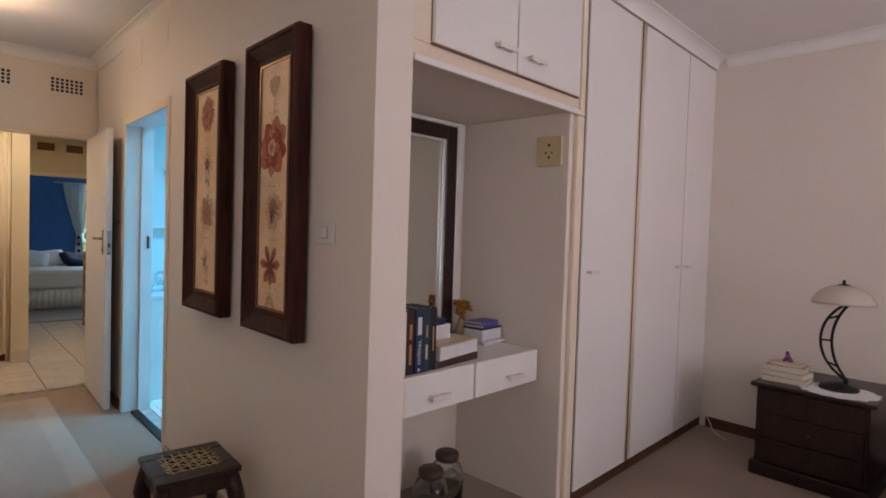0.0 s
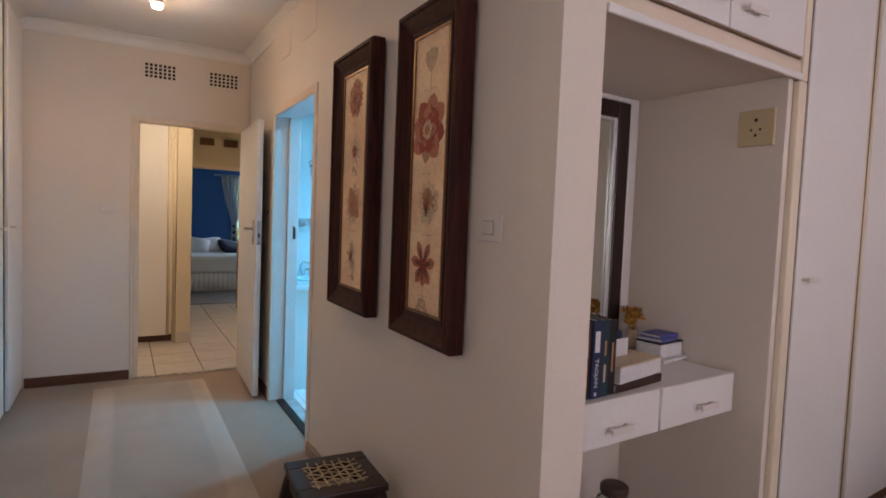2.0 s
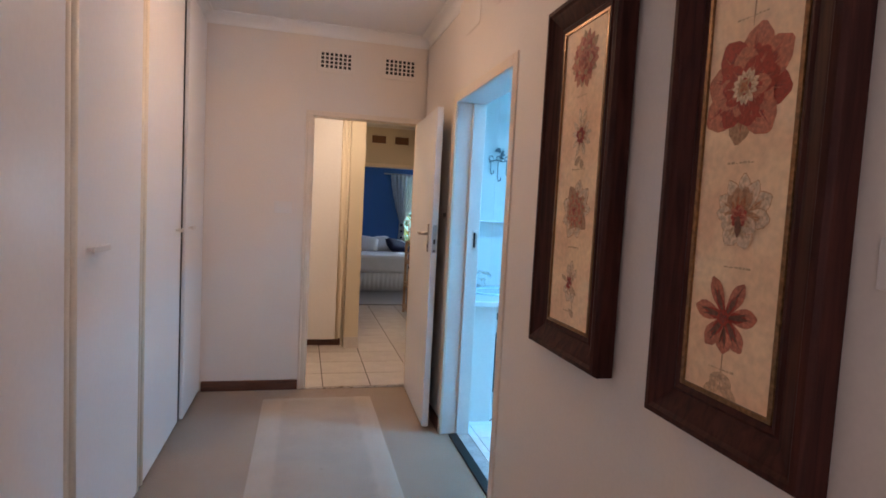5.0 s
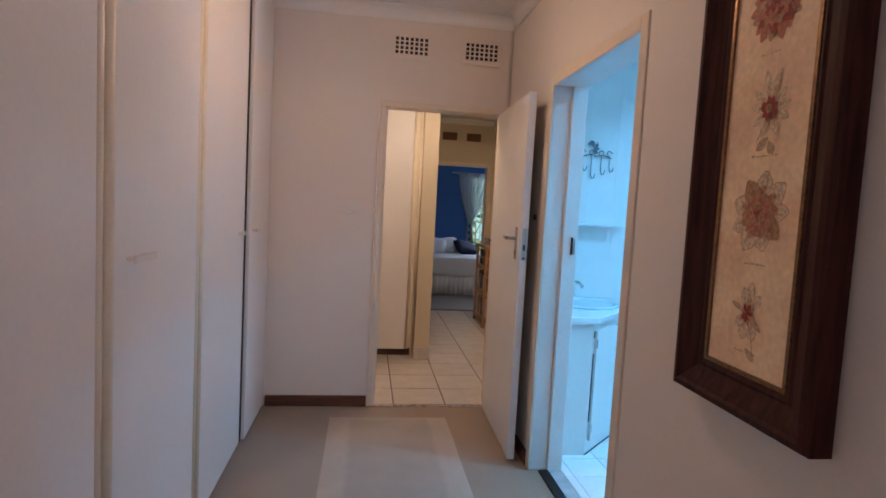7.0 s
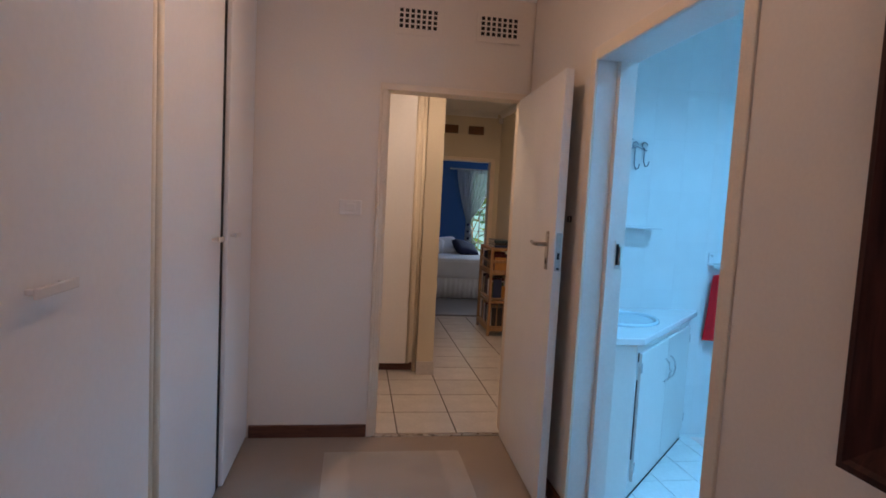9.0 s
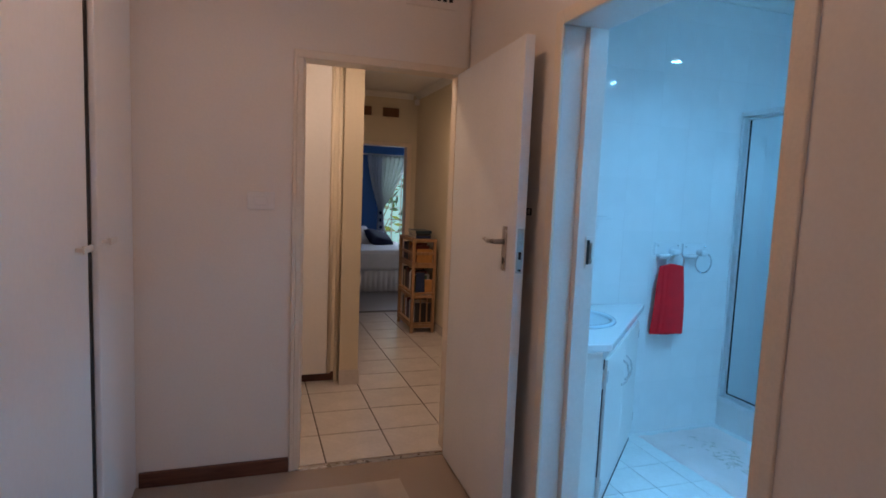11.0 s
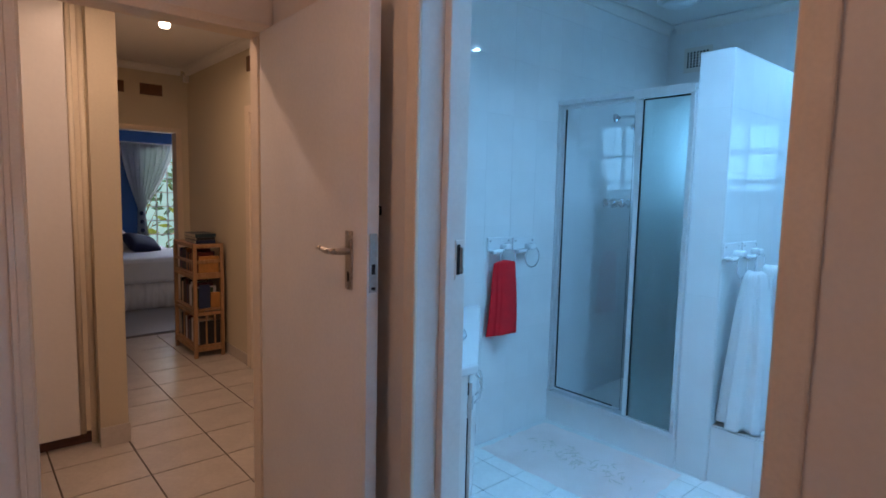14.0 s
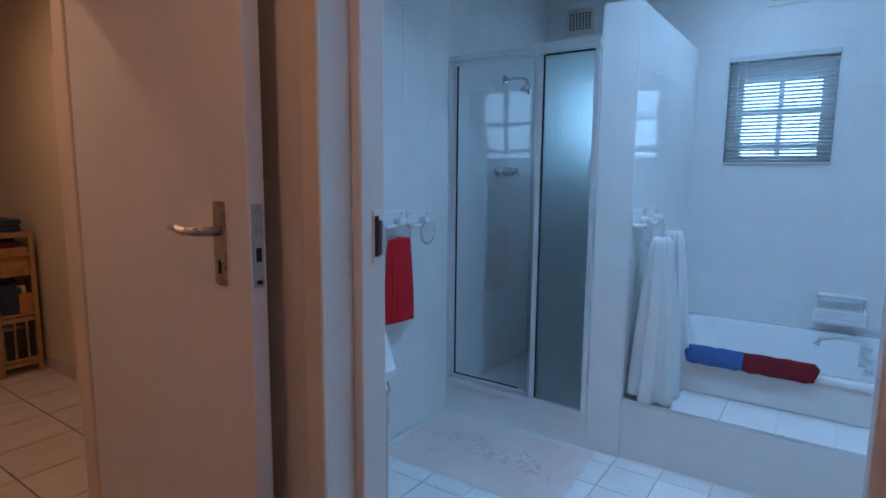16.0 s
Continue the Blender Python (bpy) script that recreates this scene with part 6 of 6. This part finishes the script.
for px, dz in ((-0.095, 0.0), (-0.035, -0.05), (0.035, -0.02), (0.095, 0.0)):
    part("hook", tube(bmesh.new(), [(px, -0.012, 0.005), (px, -0.014, -0.075 + dz), (px + 0.006, -0.024, -0.105 + dz), (px + 0.012, -0.045, -0.10 + dz), (px + 0.014, -0.052, -0.075 + dz)], 0.0032, 8), HOOKM, hk)
    part("scroll", tube(bmesh.new(), [(px + 0.018 * math.cos(a * 0.7), -0.012, 0.022 + 0.018 * math.sin(a * 0.7)) for a in range(8)], 0.003, 7), HOOKM, hk)
part("stem", tube(bmesh.new(), [(-0.01, -0.012, 0.0), (-0.02, -0.014, 0.05), (0.0, -0.014, 0.10)], 0.003, 7), HOOKM, hk)
for k in range(7):
    bm = bmesh.new()
    petal(bm, 0.042, 0.011, radians(-20 + 36 * k), (0, 0, 0))
    part("leaf", moved(bm, pose(-0.03 + 0.006 * (k % 3), -0.016, 0.035 + 0.009 * k, 0, 0, -90)), HOOKM, hk)

mat_ = thing("bath_mat", "pale cotton bath mat with faded brown flowers", "bath mat")
bm = bmesh.new()
corners = [Vector((2.520, 5.30)), Vector((3.105, 5.315)), Vector((3.135, 4.44)), Vector((2.535, 4.40))]
nx, ny = 30, 44
gv = {}
for i in range(nx + 1):
    for j in range(ny + 1):
        u, v = i / nx, j / ny
        a, c = corners[0].lerp(corners[1], u), corners[3].lerp(corners[2], u)
        pnt = a.lerp(c, v)
        edge = min(u, v, 1 - u, 1 - v)
        gv[i, j] = bm.verts.new((pnt.x + 0.004 * math.sin(v * 30), pnt.y + 0.004 * math.sin(u * 25), 0.006 + 0.010 * min(1, edge * 18) + 0.002 * noise.noise((u * 9, v * 12, 0))))
for i in range(nx):
    for j in range(ny):
        bm.faces.new((gv[i, j], gv[i, j + 1], gv[i + 1, j + 1], gv[i + 1, j])).smooth = True
part("mat_body", bm, BATHMAT, mat_)
MATFLOWER = material("mat_flower_pile", (0.74, 0.60, 0.52), 0.95, spread=0.15, scale=60, fine=300, bump=0.6, second=(0.82, 0.69, 0.63))
rnd = random.Random(21)
for k in range(70):
    bm = bmesh.new()
    cx, cy = 2.83 + rnd.gauss(0, 0.055), 4.86 + rnd.gauss(0, 0.15)
    a0, l = rnd.uniform(0, 6.28), rnd.uniform(0.018, 0.045)
    tube(bm, [(cx - l * math.cos(a0), cy - l * math.sin(a0), 0.0152), (cx, cy, 0.0168), (cx + l * math.cos(a0 + 0.5), cy + l * math.sin(a0 + 0.5), 0.0152)], [0.001, 0.0042, 0.001], 6)
    part("flower_motif", bm, MATFLOWER, mat_, "faded brown sprig")

# bathroom windows with blind
def bath_window(y0, y1, blind):
    t = tagged(new("window_bath"), "white cottage-pane bathroom window" + (" behind a venetian blind" if blind else ""), "window", kind="structure")
    z0, z1, x = 1.445, 2.065, 4.50
    f, g = (0.075, 0.125) if blind else (0.05, 0.06)
    part("window_frame", boxes((x, x + 0.05, y0, y0 + f, z0, z1), (x, x + 0.05, y1 - f, y1, z0, z1), (x, x + 0.05, y0 + f, y1 - f, z0, z0 + 0.05), (x, x + 0.05, y0 + f, y1 - f, z1 - g, z1), bevel=0.003), ENAMEL, t)
    ym = (y0 + y1) / 2
    part("glazing_bar", boxes((x + 0.01, x + 0.04, ym - 0.014, ym + 0.014, z0 + 0.05, z1 - g)), ENAMEL, t)
    for zm in (z0 + 0.105, z0 + 0.315):
        part("glazing_bar", boxes((x + 0.011, x + 0.041, y0 + f, y1 - f, zm - 0.013, zm + 0.013)), ENAMEL, t)
    p = part("pane", boxes((x + 0.024, x + 0.028, y0 + f, y1 - f, z0 + 0.05, z1 - g)), GLASS, t)
    p.visible_shadow = False
    part("reveal", boxes((BE + 0.002, x, y0 - 0.012, y0, z0 - 0.012, z1 + 0.012), (BE + 0.002, x, y1, y1 + 0.012, z0 - 0.012, z1 + 0.012), (BE + 0.002, x, y0, y1, z0 - 0.012, z0), (BE + 0.002, x, y0, y1, z1, z1 + 0.012)), TILE, t)


bath_window(*WIN[0], True)
bath_window(*WIN[1], False)
vb = thing("venetian_blind", "grey slatted venetian blind lowered in the window", "blind")
SL = material("blind_slat", (0.66, 0.68, 0.70), 0.4, metal=0.0, spread=0.08, scale=20)
part("head_box", boxes((4.405, 4.435, 3.602, 4.158, 2.045, 2.075), bevel=0.003), SL, vb)
part("bottom_rail", boxes((4.410, 4.430, 3.606, 4.154, 1.440, 1.452), bevel=0.003), SL, vb)
sm = boxes((-0.0115, 0.0115, -0.272, 0.272, -0.0006, 0.0006))
sme = mesh_of("slat", sm, SL)
for k in range(28):
    s = new("slat", sme)
    s.parent = vb
    s.matrix_basis = pose(4.420, 3.88, 1.462 + 0.0208 * k, 0, 30, 0)
for y in (3.70, 4.06):
    part("ladder_cord", tube(bmesh.new(), [(4.407, y, 1.45), (4.407, y, 2.05)], 0.0012, 5), PLASTIC, vb)
part("wand", tube(bmesh.new(), [(4.40, 4.10, 1.62), (4.40, 4.10, 2.05)], 0.003, 6), PLASTIC, vb)
vent("air_vent", pose(BE - 0.002, 5.112, 2.42, 0, 0, 90) @ pose(0, 0, 0, 0, 0, 180), 0.16, 0.115, 7, 6, PLASTIC, "white square-holed air vent above the shower", 0.0065)
vent("air_vent", pose(BE - 0.002, 3.88, 2.425, 0, 0, 90) @ pose(0, 0, 0, 0, 0, 180), 0.16, 0.115, 7, 6, PLASTIC, "white square-holed air vent above the window", 0.0065)

# ---- tiles ----
TILES = {}


def tile_mesh(w, h, mat, bev=0.0002, t=0.008):
    """A glazed tile lying in xy, its face up, edges eased."""
    key = (round(w, 3), round(h, 3), mat.name)
    if key not in TILES:
        bm = bmesh.new()
        a = [bm.verts.new((sx * w / 2, sy * h / 2, 0)) for sx, sy in ((-1, -1), (1, -1), (1, 1), (-1, 1))]
        b = [bm.verts.new((sx * w / 2, sy * h / 2, t - bev)) for sx, sy in ((-1, -1), (1, -1), (1, 1), (-1, 1))]
        c = [bm.verts.new((sx * (w / 2 - bev), sy * (h / 2 - bev), t)) for sx, sy in ((-1, -1), (1, -1), (1, 1), (-1, 1))]
        for i in range(4):
            j = (i + 1) % 4
            bm.faces.new((a[i], a[j], b[j], b[i])), bm.faces.new((b[i], b[j], c[j], c[i]))
        bm.faces.new(c)
        TILES[key] = mesh_of("tile", bm, mat)
    return TILES[key]


def tile_field(parent, m, w, h, us, vs, mat, gap=0.003, holes=(), t=0.008, near=None):
    """Tiles between the joint lines us and vs on the plane of m (x, y across, z out), left out over holes."""
    rnd = random.Random(len(us) * 31 + len(vs))
    for u0, u1 in zip(us, us[1:]):
        for v0, v1 in zip(vs, vs[1:]):
            rects = [(u0, u1, v0, v1)]
            for hu0, hu1, hv0, hv1 in holes:
                out = []
                for a0, a1, b0, b1 in rects:
                    if a1 <= hu0 or a0 >= hu1 or b1 <= hv0 or b0 >= hv1:
                        out.append((a0, a1, b0, b1))
                        continue
                    out += [r for r in ((a0, min(a1, hu0), b0, b1), (max(a0, hu1), a1, b0, b1), (max(a0, hu0), min(a1, hu1), b0, min(b1, hv0)), (max(a0, hu0), min(a1, hu1), max(b0, hv1), b1)) if r[1] - r[0] > 0.012 and r[3] - r[2] > 0.012]
                rects = out
            for a0, a1, b0, b1 in rects:
                ob = new("tile", tile_mesh(a1 - a0 - gap, b1 - b0 - gap, mat, t=t))
                ob.parent = parent
                ob.matrix_basis = m @ pose((a0 + a1) / 2, (b0 + b1) / 2, 0, rnd.uniform(-0.03, 0.03), rnd.uniform(-0.03, 0.03), 0)


def lines(lo, hi, start, step):
    """Joint lines from lo to hi on the grid start + k * step."""
    k = math.ceil((lo - start) / step + 0.02)
    out = [lo]
    while start + k * step < hi - 0.02 * step:
        out.append(start + k * step)
        k += 1
    return out + [hi]


UP = Matrix(((1, 0, 0, 0), (0, 0, -1, 0), (0, 1, 0, 0), (0, 0, 0, 1)))      # faces -y
EAST = Matrix(((0, 0, -1, 0), (-1, 0, 0, 0), (0, 1, 0, 0), (0, 0, 0, 1)))   # faces -x, u = -y
obj = bpy.data.objects
TW, TH = 0.205, 0.3075
tile_field(obj["wall_bath_north"], Matrix.Translation((0, BN + 0.008, 0)) @ UP, TW, TH, lines(1.53, BE, 3.163, TW), lines(0.002, CZ - 0.06, 0.02, TH), TILE, 0.0004)
tile_field(obj["wall_bath_east"], Matrix.Translation((BE + 0.008, 0, 0)) @ EAST, TW, TH, lines(-BN, -BS, -4.34, TW), lines(0.002, CZ - 0.06, 0.02, TH), TILE, 0.0004,
           [(-WIN[0][1] - 0.012, -WIN[0][0] + 0.012, 1.433, 2.077), (-WIN[1][1] - 0.012, -WIN[1][0] + 0.012, 1.433, 2.077), (-4.492, -4.339, 0, 2.132)])
tile_field(obj["wall_nib"], Matrix.Translation((0, 4.339, 0)) @ UP, TW, TH, lines(3.173, BE, 3.18, TW), lines(0.002, 2.132, 0.02, TH), TILE, 0.0004)
tile_field(obj["wall_nib"], Matrix.Translation((3.173, 0, 0)) @ EAST, TW, TH, [-4.492, -4.339], lines(0.002, 2.132, 0.02, TH), TILE, 0.0004)
tile_field(obj["wall_nib"], pose(0, 0, 2.132), TW, TH, lines(3.173, BE, 3.18, TW), [4.339, 4.492], TILE, 0.0004)
tile_field(obj["wall_nib"], Matrix.Translation((0, 4.492, 0)) @ Matrix(((-1, 0, 0, 0), (0, 0, 1, 0), (0, 1, 0, 0), (0, 0, 0, 1))), TW, TH, lines(-BE, -3.20, -4.42, TW), lines(0.094, 2.132, 0.02, TH), TILE, 0.0004)
tile_field(obj["shower_kerb"], Matrix.Translation((3.163, 0, 0)) @ EAST, TW, TH, lines(-BN, -4.495, -4.34, TW), [0.002, 0.166], TILE, 0.0004)
tile_field(obj["bath_step"], Matrix.Translation((3.188, 0, 0)) @ EAST, TW, TH, lines(-4.335, -BS, -4.335, 0.213), [0.002, 0.290], TILE, 0.0004)
tile_field(obj["bath_step"], pose(0, 0, 0.292), TW, TH, [3.182, 3.478], lines(BS, 4.328, 4.335, 0.213), TILE, 0.002)
tile_field(obj["tub_surround"], Matrix.Translation((3.488, 0, 0)) @ EAST, TW, TH, lines(-4.335, -BS, -4.335, 0.213), [0.302, 0.456], TILE, 0.0004)
tile_field(obj["floor_bath"], pose(0, 0, 0.001), 0.21, 0.21, lines(1.53, 3.163, 3.07, 0.213), lines(BS, BN - 0.002, 4.335, 0.213), FTILE, 0.004, t=0.005)
tile_field(obj["floor_bath"], pose(0, 0, 0.001), 0.21, 0.21, [3.163, 3.180], lines(BS, 4.33, 4.335, 0.213), FTILE, 0.004, t=0.005)
tile_field(obj["floor_passage"], pose(0, 0, -0.006), 0.35, 0.35, lines(-0.5, 2.10, 1.033, 0.367), lines(5.42, 9.0, 5.765, 0.343), PTILE, 0.008, [(-0.6, 1.035, 6.74, 9.0)], t=0.007)
